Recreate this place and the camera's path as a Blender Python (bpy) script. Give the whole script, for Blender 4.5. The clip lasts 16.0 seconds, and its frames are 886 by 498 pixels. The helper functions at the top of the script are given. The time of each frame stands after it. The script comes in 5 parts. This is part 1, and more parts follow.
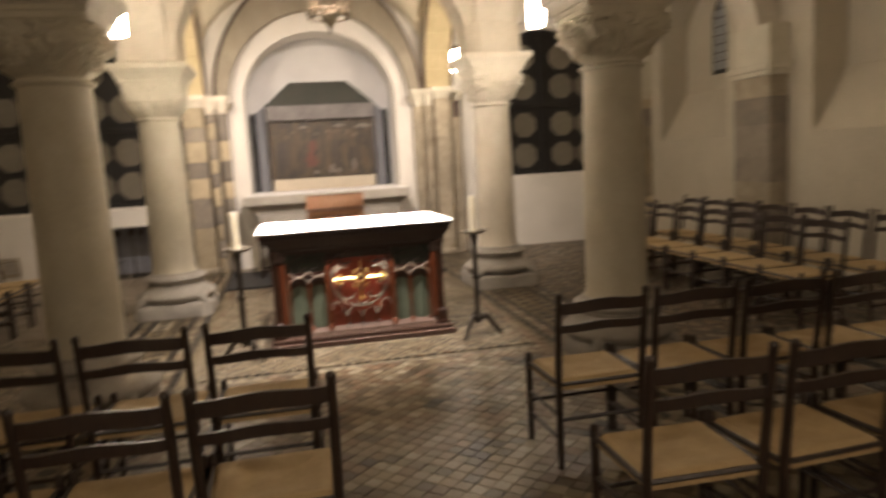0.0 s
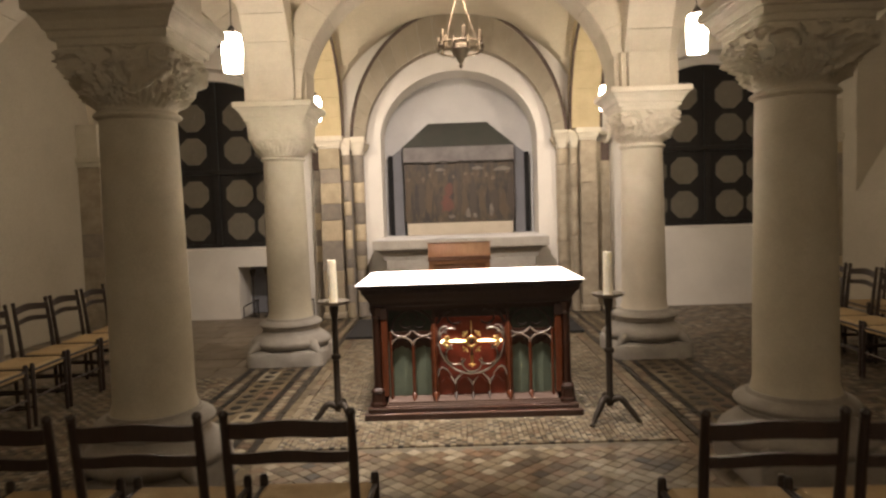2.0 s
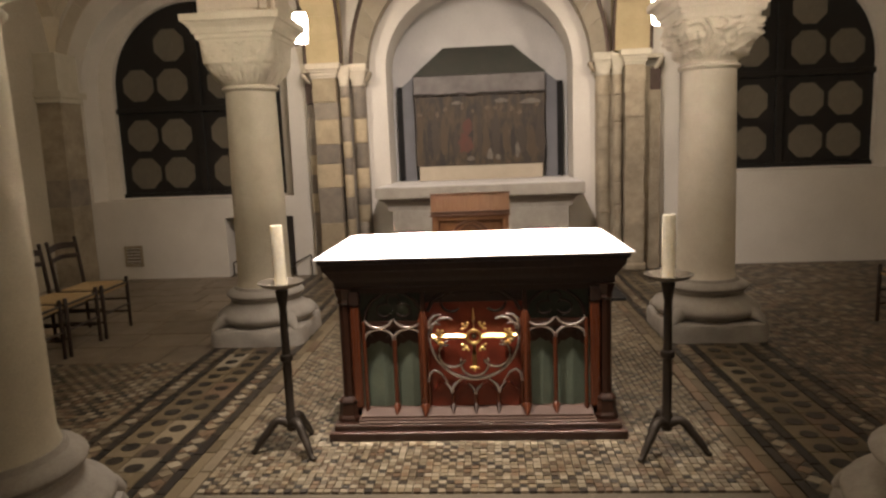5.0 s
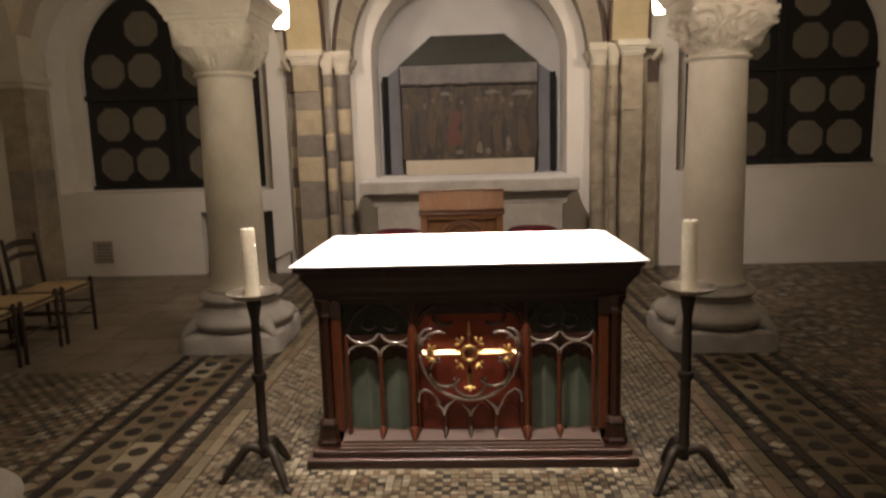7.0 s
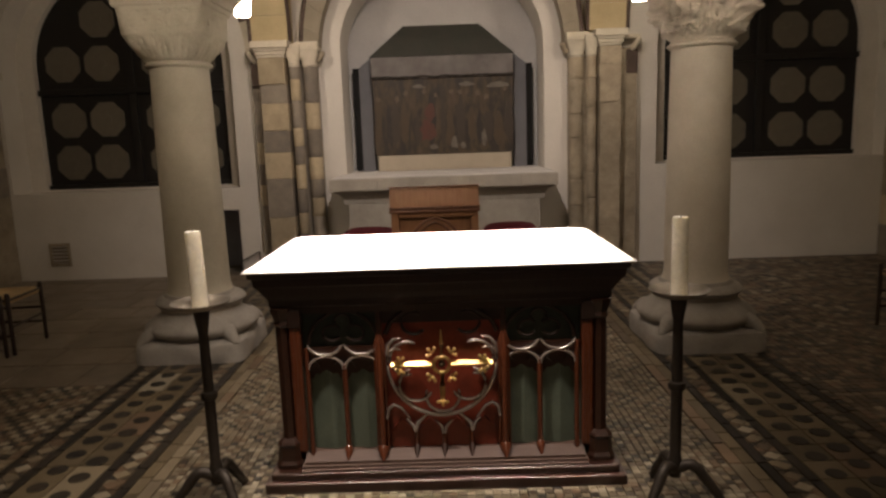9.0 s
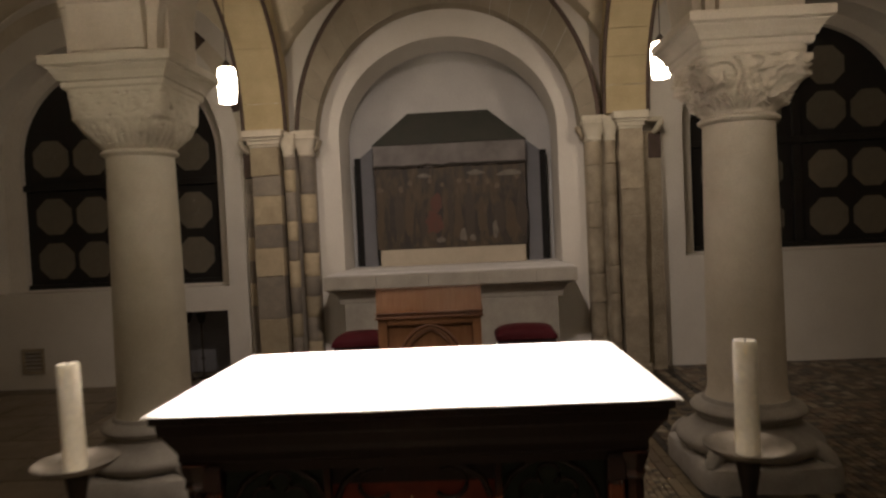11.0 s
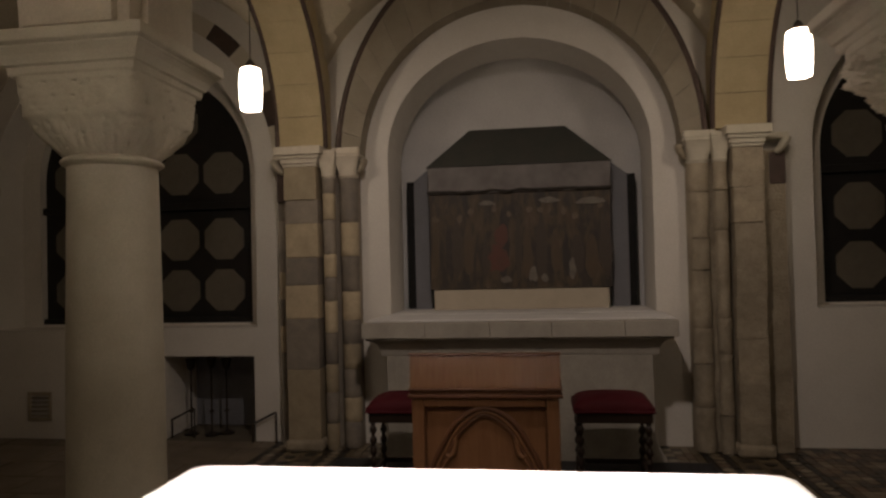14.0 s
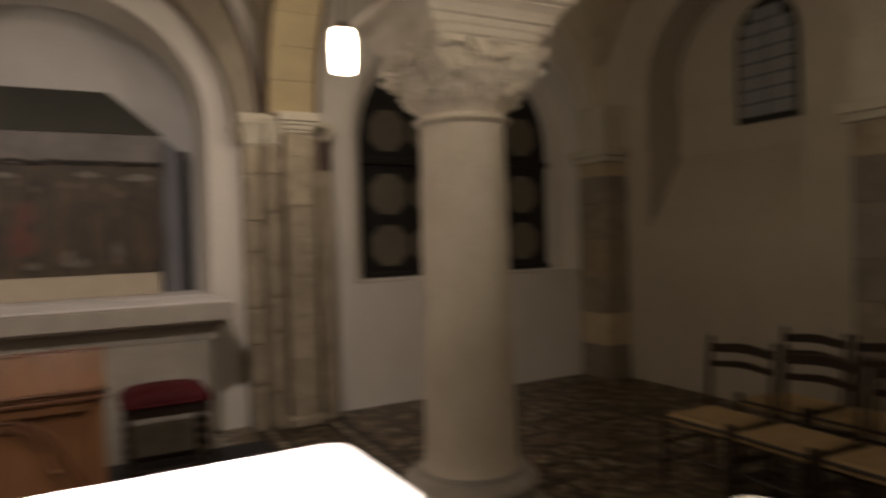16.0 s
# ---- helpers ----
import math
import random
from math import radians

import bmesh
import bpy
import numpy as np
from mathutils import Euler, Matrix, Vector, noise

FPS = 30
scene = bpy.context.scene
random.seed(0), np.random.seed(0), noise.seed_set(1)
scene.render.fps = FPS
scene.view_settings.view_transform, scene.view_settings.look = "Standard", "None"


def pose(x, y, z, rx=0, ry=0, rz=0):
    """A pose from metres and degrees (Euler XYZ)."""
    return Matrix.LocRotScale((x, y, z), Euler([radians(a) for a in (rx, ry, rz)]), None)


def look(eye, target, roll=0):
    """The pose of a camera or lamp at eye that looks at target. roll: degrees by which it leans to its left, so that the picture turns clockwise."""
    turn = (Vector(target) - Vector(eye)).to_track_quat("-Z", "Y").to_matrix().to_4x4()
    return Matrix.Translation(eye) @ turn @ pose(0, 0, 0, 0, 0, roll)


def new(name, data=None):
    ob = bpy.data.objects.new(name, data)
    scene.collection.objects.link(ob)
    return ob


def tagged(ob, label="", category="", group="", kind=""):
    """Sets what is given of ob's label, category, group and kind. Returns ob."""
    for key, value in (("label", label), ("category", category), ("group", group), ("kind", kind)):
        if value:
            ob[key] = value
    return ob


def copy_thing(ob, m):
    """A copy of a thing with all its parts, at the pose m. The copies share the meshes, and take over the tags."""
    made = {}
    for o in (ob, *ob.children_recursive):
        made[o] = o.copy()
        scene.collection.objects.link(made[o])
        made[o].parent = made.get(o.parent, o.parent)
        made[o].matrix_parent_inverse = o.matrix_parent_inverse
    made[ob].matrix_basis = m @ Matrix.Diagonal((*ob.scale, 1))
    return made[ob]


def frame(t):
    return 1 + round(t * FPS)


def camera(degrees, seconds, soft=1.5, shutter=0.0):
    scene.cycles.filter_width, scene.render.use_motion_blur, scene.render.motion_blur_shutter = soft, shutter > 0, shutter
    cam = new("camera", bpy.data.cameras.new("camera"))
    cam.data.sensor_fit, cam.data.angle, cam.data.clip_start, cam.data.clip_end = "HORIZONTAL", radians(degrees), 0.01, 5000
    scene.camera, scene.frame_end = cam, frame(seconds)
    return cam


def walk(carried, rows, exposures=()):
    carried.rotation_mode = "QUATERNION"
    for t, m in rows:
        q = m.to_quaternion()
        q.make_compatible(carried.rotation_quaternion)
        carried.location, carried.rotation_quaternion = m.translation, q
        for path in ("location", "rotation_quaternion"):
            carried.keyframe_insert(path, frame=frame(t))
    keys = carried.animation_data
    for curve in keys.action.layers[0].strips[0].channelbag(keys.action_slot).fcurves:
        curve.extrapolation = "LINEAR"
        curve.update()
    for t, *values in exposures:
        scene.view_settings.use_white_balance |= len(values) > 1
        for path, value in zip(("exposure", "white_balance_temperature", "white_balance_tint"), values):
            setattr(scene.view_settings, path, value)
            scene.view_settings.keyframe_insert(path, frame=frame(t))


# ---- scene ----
cam = camera(66.1, 16.0, soft=2.4, shutter=1.0)
PATH = [
    (0, (-0.43, -5.778, 1.547), (-0.017, -3.84, 1.28), -3.3),
    (0.5, (-0.357, -5.648, 1.541), (-0.12, -3.687, 1.228), -2.4),
    (1, (-0.346, -5.36, 1.55), (-0.054, -3.388, 1.388), -1.4),
    (1.5, (-0.19, -5.175, 1.54), (-0.039, -3.184, 1.418), -2.0),
    (2, (-0.056, -4.982, 1.549), (-0.082, -2.986, 1.431), -1.9),
    (2.5, (-0.016, -4.747, 1.565), (-0.035, -2.757, 1.358), -0.9),
    (3, (0.051, -4.482, 1.557), (0.122, -2.49, 1.384), -1.5),
    (3.5, (0.16, -4.233, 1.559), (0.09, -2.243, 1.377), -1.1),
    (6, (0.161, -3.245, 1.574), (0.022, -1.278, 1.239), -2.3),
    (6.5, (0.118, -3.188, 1.584), (0.023, -1.206, 1.33), -1.5),
    (7, (0.093, -3.149, 1.577), (0.007, -1.176, 1.262), -1.6),
    (7.5, (0.072, -3.123, 1.577), (0.011, -1.156, 1.217), -1.0),
    (8, (0.032, -3.076, 1.576), (0.015, -1.112, 1.201), -1.2),
    (8.5, (0.035, -3.009, 1.566), (0.063, -1.041, 1.207), -0.7),
    (9, (0.125, -2.865, 1.557), (0.102, -0.892, 1.228), -2.0),
    (9.5, (0.223, -2.729, 1.561), (0.133, -0.756, 1.243), -3.2),
    (10, (0.247, -2.554, 1.559), (0.156, -0.565, 1.367), -2.3),
    (12.5, (0.347, -1.444, 1.562), (0.278, 0.555, 1.535), -3.5),
    (13, (0.322, -1.274, 1.586), (0.279, 0.725, 1.534), -1.5),
    (13.5, (0.324, -1.042, 1.579), (0.214, 0.954, 1.62), -1.1),
    (14, (0.258, -0.885, 1.591), (-0.017, 1.096, 1.633), -1.4),
    (14.5, (0.188, -0.786, 1.604), (0.109, 1.213, 1.639), -1.4),
    (15, (0.185, -0.782, 1.595), (0.398, 1.207, 1.616), -0.7),
    (15.5, (0.192, -0.803, 1.602), (0.717, 1.127, 1.591), -1.2),
    (16, (0.253, -0.777, 1.576), (1.206, 0.981, 1.536), -1.7),
]
EXPOSURES = [(0.0, 2.05, 6250, 12), (2.0, 1.75, 6250, 12), (3.5, 1.5, 6250, 12), (6.0, 1.23, 6300, 13), (8.0, 0.74, 6350, 14), (9.5, 0.5, 6400, 14), (10.2, 0.4, 6400, 13), (12.5, -0.75, 6400, 14),
             (13.0, -0.88, 6400, 14), (13.5, -0.85, 6400, 14), (14.5, -0.22, 6350, 15), (15.5, 0.1, 6350, 15), (16.0, 0.25, 6350, 14)]

walk(cam, [(t, look(eye, target, roll)) for t, eye, target, roll in PATH], EXPOSURES)

# ---- world and light ----
CX = 0.065                     # middle of the nave
COL_X = (CX - 1.86, CX + 1.86) # column rows
COL_Y = (-4.40, -1.13, 2.15)
WALL_E, WALL_W, SIDE = 5.1, -7.9, 5.39
SPRING = 2.7

world = bpy.data.worlds.new("night")
world.use_nodes = True
world.node_tree.nodes["Background"].inputs[0].default_value = (0.010, 0.012, 0.018, 1)
world.node_tree.nodes["Background"].inputs[1].default_value = 0.3
scene.world = world


def spot(name, eye, target, watts, degrees, size, colour, blend=0.5):
    d = bpy.data.lights.new(name, "SPOT")
    d.energy, d.spot_size, d.spot_blend, d.shadow_soft_size, d.color = watts, radians(degrees), blend, size, colour
    ob = new(name, d)
    ob.matrix_world = look(eye, target)
    return ob


LAMP_GLOW = 27.0
LAMPS = ((-1.75, 0.5, 2.69), (1.93, 0.5, 2.71), (-1.73, 3.7, 2.71), (1.94, 3.7, 2.72),
         # unseen pair behind the start, added to light chairs and near columns
         (-1.75, -6.6, 2.70), (1.93, -6.6, 2.70))
# unseen overhead lamps, assumed to brighten the cloth, floor and niche
d = bpy.data.lights.new("assumed_cloth_light", "AREA")
d.shape, d.size, d.size_y, d.spread, d.energy, d.color = "RECTANGLE", 1.54, 0.98, radians(5), 75, (1.0, 0.89, 0.76)
new("assumed_cloth_light", d).matrix_world = look((CX, 0.53, 3.86), (CX, 0.531, 1.0))
spot("assumed_altar_flood", (CX - 0.62, -0.66, 3.90), (CX - 0.45, 0.45, 0.0), 275, 64, 0.10, (1.0, 0.845, 0.68), 1.0)
spot("assumed_altar_flood", (CX + 0.62, -0.66, 3.90), (CX + 0.02, 0.40, 0.0), 135, 54, 0.10, (1.0, 0.845, 0.68), 1.0)
spot("assumed_shrine_spot", (CX, 1.30, 3.92), (CX, 4.30, 0.95), 215, 98, 0.08, (1.0, 0.845, 0.71), 1.0)


# ---- materials ----
def mat(name, colour, rough=0.6, metal=0.0, dark=None, scale=6.0, fine=60.0, bump=0.15, spread=0.35, piece=0.0, island=0.0, sheen=0.0,
        emit=0.0, depth=0.01, coat=0.0):
    """A surface with two scales of variation: stains between colour and dark, and fine grain that drives colour and relief."""
    m = bpy.data.materials.new(name)
    m.use_nodes = True
    t = m.node_tree
    n, l = t.nodes, t.links
    b = n["Principled BSDF"]
    dark = dark or tuple(c * 0.6 for c in colour)
    co = n.new("ShaderNodeTexCoord")
    big = n.new("ShaderNodeTexNoise")
    big.inputs["Scale"].default_value, big.inputs["Detail"].default_value, big.inputs["Roughness"].default_value = scale, 6, 0.65
    small = n.new("ShaderNodeTexNoise")
    small.inputs["Scale"].default_value, small.inputs["Detail"].default_value = fine, 4
    l.new(co.outputs["Object"], big.inputs["Vector"])
    l.new(co.outputs["Object"], small.inputs["Vector"])
    ramp = n.new("ShaderNodeMapRange")
    ramp.inputs[1].default_value, ramp.inputs[2].default_value = 0.5 - spread * 0.5, 0.5 + spread
    l.new(big.outputs["Fac"], ramp.inputs[0])
    mix = n.new("ShaderNodeMix")
    mix.data_type = "RGBA"
    mix.inputs[6].default_value, mix.inputs[7].default_value = (*colour, 1), (*dark, 1)
    l.new(ramp.outputs[0], mix.inputs[0])
    hsv = n.new("ShaderNodeHueSaturation")
    l.new(mix.outputs[2], hsv.inputs["Color"])
    val = n.new("ShaderNodeMath")
    val.operation = "MULTIPLY_ADD"
    val.inputs[1].default_value, val.inputs[2].default_value = 0.35, 0.82
    l.new(small.outputs["Fac"], val.inputs[0])
    last = val.outputs[0]
    if piece or island:
        src = n.new("ShaderNodeObjectInfo").outputs["Random"] if piece else n.new("ShaderNodeNewGeometry").outputs["Random Per Island"]
        k = n.new("ShaderNodeMath")
        k.operation = "MULTIPLY_ADD"
        k.inputs[1].default_value, k.inputs[2].default_value = (piece or island), 1 - 0.5 * (piece or island)
        l.new(src, k.inputs[0])
        p = n.new("ShaderNodeMath")
        p.operation = "MULTIPLY"
        l.new(k.outputs[0], p.inputs[0])
        l.new(last, p.inputs[1])
        last = p.outputs[0]
    l.new(last, hsv.inputs["Value"])
    l.new(hsv.outputs[0], b.inputs["Base Color"])
    rr = n.new("ShaderNodeMapRange")
    rr.inputs[3].default_value, rr.inputs[4].default_value = max(0.03, rough - 0.12), min(1, rough + 0.12)
    l.new(big.outputs["Fac"], rr.inputs[0])
    l.new(rr.outputs[0], b.inputs["Roughness"])
    b.inputs["Metallic"].default_value = metal
    if coat:
        b.inputs["Coat Weight"].default_value, b.inputs["Coat Roughness"].default_value = coat, 0.25
    if bump:
        bp = n.new("ShaderNodeBump")
        bp.inputs["Strength"].default_value, bp.inputs["Distance"].default_value = bump, depth
        add = n.new("ShaderNodeMath")
        l.new(small.outputs["Fac"], add.inputs[0])
        l.new(big.outputs["Fac"], add.inputs[1])
        l.new(add.outputs[0], bp.inputs["Height"])
        l.new(bp.outputs[0], b.inputs["Normal"])
    if emit:
        b.inputs["Emission Color"].default_value, b.inputs["Emission Strength"].default_value = (*colour, 1), emit
    return m


def wood(name, light, dark, rough=0.4, along=(14, 14, 1.2), coat=0.15):
    m = mat(name, light, rough, dark=dark, scale=5, fine=90, bump=0.1, depth=0.002, coat=coat)
    t = m.node_tree
    n, l = t.nodes, t.links
    mp = n.new("ShaderNodeMapping")
    mp.inputs["Scale"].default_value = along
    co = next(x for x in n if x.bl_idname == "ShaderNodeTexCoord")
    l.new(co.outputs["Object"], mp.inputs["Vector"])
    for x in n:
        if x.bl_idname == "ShaderNodeTexNoise":
            l.new(mp.outputs[0], x.inputs["Vector"])
    return m


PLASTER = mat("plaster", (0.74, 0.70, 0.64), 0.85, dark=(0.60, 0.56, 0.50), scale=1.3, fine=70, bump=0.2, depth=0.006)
NICHE = mat("niche_plaster", (0.70, 0.68, 0.66), 0.85, dark=(0.58, 0.56, 0.55), scale=1.7, fine=60, bump=0.15, depth=0.005)
# the white plaster again, its colour lowered to stand for the dim aisles
AISLE_DIM = mat("dimmed_aisle_plaster", (0.52, 0.47, 0.375), 0.85, dark=(0.40, 0.355, 0.275), scale=1.2, fine=60, bump=0.25, depth=0.007, spread=0.5)
VAULT = mat("vault_plaster", (0.62, 0.55, 0.42), 0.85, dark=(0.48, 0.415, 0.30), scale=1.1, fine=50, bump=0.2, depth=0.008)
STONE = mat("column_stone", (0.60, 0.555, 0.45), 0.75, dark=(0.46, 0.415, 0.315), scale=3.5, fine=120, bump=0.25, depth=0.004)
PALESTONE = mat("pale_column_stone", (0.74, 0.68, 0.58), 0.75, dark=(0.60, 0.53, 0.43), scale=3.5, fine=120, bump=0.25, depth=0.004)
BASE = mat("base_stone", (0.41, 0.38, 0.34), 0.75, dark=(0.20, 0.18, 0.155), spread=0.5, scale=5, fine=90, bump=0.35, depth=0.006)
BEIGE = mat("beige_ashlar", (0.52, 0.43, 0.29), 0.8, dark=(0.25, 0.20, 0.135), scale=7, fine=90, bump=0.4, depth=0.006, piece=0.5, spread=0.5)
DARKSTONE = mat("dark_ashlar", (0.185, 0.16, 0.135), 0.8, dark=(0.33, 0.28, 0.215), scale=6, fine=90, bump=0.4, depth=0.006, piece=0.5)
GREYSTONE = mat("grey_ashlar", (0.46, 0.39, 0.285), 0.8, dark=(0.15, 0.122, 0.084), scale=4.2, fine=60, bump=0.8, depth=0.02, piece=0.25, spread=0.42)
TABLESTONE = mat("table_stone", (0.42, 0.385, 0.33), 0.75, dark=(0.27, 0.245, 0.205), scale=4, fine=80, bump=0.3, depth=0.004)
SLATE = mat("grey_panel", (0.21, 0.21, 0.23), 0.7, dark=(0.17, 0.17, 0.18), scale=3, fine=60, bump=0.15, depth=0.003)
VOID = mat("dark_gap", (0.012, 0.011, 0.010), 0.9, bump=0)
GROUT = mat("floor_bed", (0.15, 0.125, 0.09), 0.85, dark=(0.09, 0.075, 0.055), scale=3, fine=120, bump=0.3, depth=0.003)
ALTARWOOD = wood("altar_oak", (0.135, 0.038, 0.015), (0.055, 0.016, 0.008), 0.28, coat=0.3)
ALTARDARK = wood("altar_dark_oak", (0.036, 0.013, 0.007), (0.015, 0.006, 0.0035), 0.32, along=(1.2, 14, 14), coat=0.25)
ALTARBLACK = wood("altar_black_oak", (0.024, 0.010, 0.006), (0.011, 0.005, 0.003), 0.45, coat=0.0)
ALTARPLINTH = wood("altar_plinth_oak", (0.115, 0.072, 0.056), (0.065, 0.036, 0.027), 0.45, along=(1.2, 14, 14), coat=0.2)
GREEN = mat("green_paint", (0.13, 0.158, 0.12), 0.5, dark=(0.075, 0.098, 0.072), scale=7, fine=90, bump=0.1, depth=0.002)
GREENDARK = mat("dark_green_paint", (0.022, 0.030, 0.018), 0.6, dark=(0.010, 0.014, 0.009), scale=9, fine=90, bump=0.1, depth=0.002)
RED = mat("red_paint", (0.25, 0.045, 0.022), 0.34, dark=(0.08, 0.016, 0.010), scale=8, fine=90, bump=0.15, depth=0.002)
SILVER = mat("silvered_tracery", (0.62, 0.55, 0.51), 0.24, 0.75, dark=(0.15, 0.085, 0.062), scale=14, fine=120, bump=0.15, depth=0.002)
GOLD = mat("gilding", (0.88, 0.63, 0.28), 0.31, 0.95, dark=(0.50, 0.30, 0.09), scale=20, fine=140, bump=0.15, depth=0.002)
CLOTH = mat("altar_linen", (0.86, 0.84, 0.82), 0.85, dark=(0.80, 0.78, 0.76), scale=3, fine=400, bump=0.1, depth=0.001)
IRON = mat("wrought_iron", (0.040, 0.033, 0.027), 0.5, 0.5, dark=(0.065, 0.050, 0.038), scale=15, fine=120, bump=0.3, depth=0.002)
PEWTER = mat("drip_pan_metal", (0.32, 0.29, 0.25), 0.42, 0.8, dark=(0.14, 0.12, 0.10), scale=14, fine=140, bump=0.2, depth=0.002)
WAX = mat("ivory_wax", (0.90, 0.85, 0.73), 0.5, dark=(0.80, 0.73, 0.58), scale=12, fine=60, bump=0.08, depth=0.002)
WAX.node_tree.nodes["Principled BSDF"].inputs["Subsurface Weight"].default_value = 0.5
WAX.node_tree.nodes["Principled BSDF"].inputs["Subsurface Radius"].default_value = (1.0, 0.95, 0.8)
WAX.node_tree.nodes["Principled BSDF"].inputs["Subsurface Scale"].default_value = 0.03
CHAIRWOOD = wood("chair_wood", (0.030, 0.016, 0.010), (0.013, 0.007, 0.005), 0.42, coat=0.15)
RUSH = mat("woven_rush", (0.42, 0.30, 0.15), 0.75, dark=(0.28, 0.19, 0.09), scale=9, fine=150, bump=0.5, depth=0.004)
OAK = wood("lectern_oak", (0.33, 0.165, 0.080), (0.22, 0.100, 0.046), 0.4, coat=0.2)
OAKDARK = wood("lectern_moulding", (0.19, 0.085, 0.042), (0.11, 0.046, 0.022), 0.4, coat=0.2)
VELVET = mat("red_leather", (0.075, 0.007, 0.012), 0.7, dark=(0.06, 0.005, 0.009), scale=8, fine=160, bump=0.15, depth=0.002)
VELVET.node_tree.nodes["Principled BSDF"].inputs["Specular IOR Level"].default_value = 0.2
LEAD = mat("black_lead", (0.012, 0.011, 0.010), 0.55, 0.2, dark=(0.022, 0.020, 0.018), scale=8, fine=90, bump=0.2, depth=0.003)
PANE = mat("grey_roundel_glass", (0.17, 0.15, 0.115), 0.42, dark=(0.13, 0.115, 0.09), scale=9, fine=70, bump=0.25, depth=0.003, piece=0.25)
OPAL = mat("opal_glass", (1.0, 0.83, 0.62), 0.3, bump=0, emit=LAMP_GLOW)
BRASS = mat("aged_brass", (0.085, 0.058, 0.030), 0.6, 0.55, dark=(0.045, 0.032, 0.018), scale=18, fine=140, bump=0.2, depth=0.002)
ROOFDARK = mat("shrine_roof_paint", (0.032, 0.036, 0.028), 0.6, dark=(0.055, 0.050, 0.040), scale=6, fine=60, bump=0.2, depth=0.004)
SHRINEBASE = mat("shrine_sill_stone", (0.50, 0.44, 0.34), 0.75, dark=(0.42, 0.36, 0.28), scale=5, fine=90, bump=0.15, depth=0.003)
CARPET = mat("dark_step_cloth", (0.020, 0.019, 0.019), 0.9, dark=(0.032, 0.030, 0.030), scale=6, fine=200, bump=0.3, depth=0.003)
SLAB = mat("worn_floor_slab", (0.205, 0.165, 0.12), 0.5, dark=(0.12, 0.095, 0.068), scale=4, fine=80, bump=0.3, depth=0.004, island=0.3)


# ---- mesh helpers ----
def part(name, bm, material, parent=None, label="", smooth=False):
    me = bpy.data.meshes.new(name)
    bm.to_mesh(me)
    bm.free()
    me.materials.append(material)
    if smooth:
        for p in me.polygons:
            p.use_smooth = True
        me.set_sharp_from_angle(angle=radians(smooth if smooth > 1 else 40))
    ob = new(name, me)
    if parent:
        ob.parent = parent
    if label:
        ob["label"] = label
    return ob


def thing(name, m, label, category, group="", kind=""):
    e = new(name)
    e.empty_display_size = 0.1
    e.matrix_world = m
    return tagged(e, label, category, group, kind)


def box(bm, x0, x1, y0, y1, z0, z1, bevel=0.0, m=None, top=1.0):
    """A box; top: how far its upper face is drawn in or out."""
    v = [bm.verts.new(p) for p in ((x0, y0, z0), (x1, y0, z0), (x1, y1, z0), (x0, y1, z0))]
    mx, my = (x0 + x1) / 2, (y0 + y1) / 2
    w = [bm.verts.new((mx + (p.co.x - mx) * top, my + (p.co.y - my) * top, z1)) for p in v]
    fs = [bm.faces.new(v[::-1]), bm.faces.new(w)]
    fs += [bm.faces.new((v[i], v[(i + 1) % 4], w[(i + 1) % 4], w[i])) for i in range(4)]
    if m is not None:
        for p in v + w:
            p.co = m @ p.co
    if bevel:
        edges = list({e for q in fs for e in q.edges})
        bmesh.ops.bevel(bm, geom=edges, offset=bevel, segments=2, affect="EDGES", profile=0.5)
    return bm


def lathe(bm, profile, seg=32, x=0.0, y=0.0, cap=True):
    """Turns (radius, z) pairs about the upright axis at x, y."""
    rings = []
    for r, z in profile:
        rings.append([bm.verts.new((x + r * math.cos(math.tau * i / seg), y + r * math.sin(math.tau * i / seg), z)) for i in range(seg)])
    for a, b in zip(rings, rings[1:]):
        for i in range(seg):
            bm.faces.new((a[i], a[(i + 1) % seg], b[(i + 1) % seg], b[i]))
    if cap:
        bm.faces.new(rings[0][::-1])
        bm.faces.new(rings[-1])
    return bm


def tube(bm, pts, r, seg=8, closed=False):
    """A round bar of radius r (a number, or one for each point) along points."""
    pts = [Vector(p) for p in pts]
    n = len(pts)
    rings = []
    for i, p in enumerate(pts):
        a = pts[(i - 1) % n] if closed or i else p
        b = pts[(i + 1) % n] if closed or i < n - 1 else p
        d = (b - a).normalized()
        u = d.cross(Vector((0, 0, 1)))
        if u.length < 1e-3:
            u = d.cross(Vector((0, 1, 0)))
        u.normalize()
        w = d.cross(u)
        q = r[i] if isinstance(r, (list, tuple)) else r
        rings.append([bm.verts.new(p + u * q * math.cos(math.tau * k / seg) + w * q * math.sin(math.tau * k / seg)) for k in range(seg)])
    for i in range(n if closed else n - 1):
        a, b = rings[i], rings[(i + 1) % n]
        for k in range(seg):
            bm.faces.new((a[k], a[(k + 1) % seg], b[(k + 1) % seg], b[k]))
    if not closed:
        bm.faces.new(rings[0][::-1])
        bm.faces.new(rings[-1])
    bmesh.ops.recalc_face_normals(bm, faces=bm.faces)
    return bm


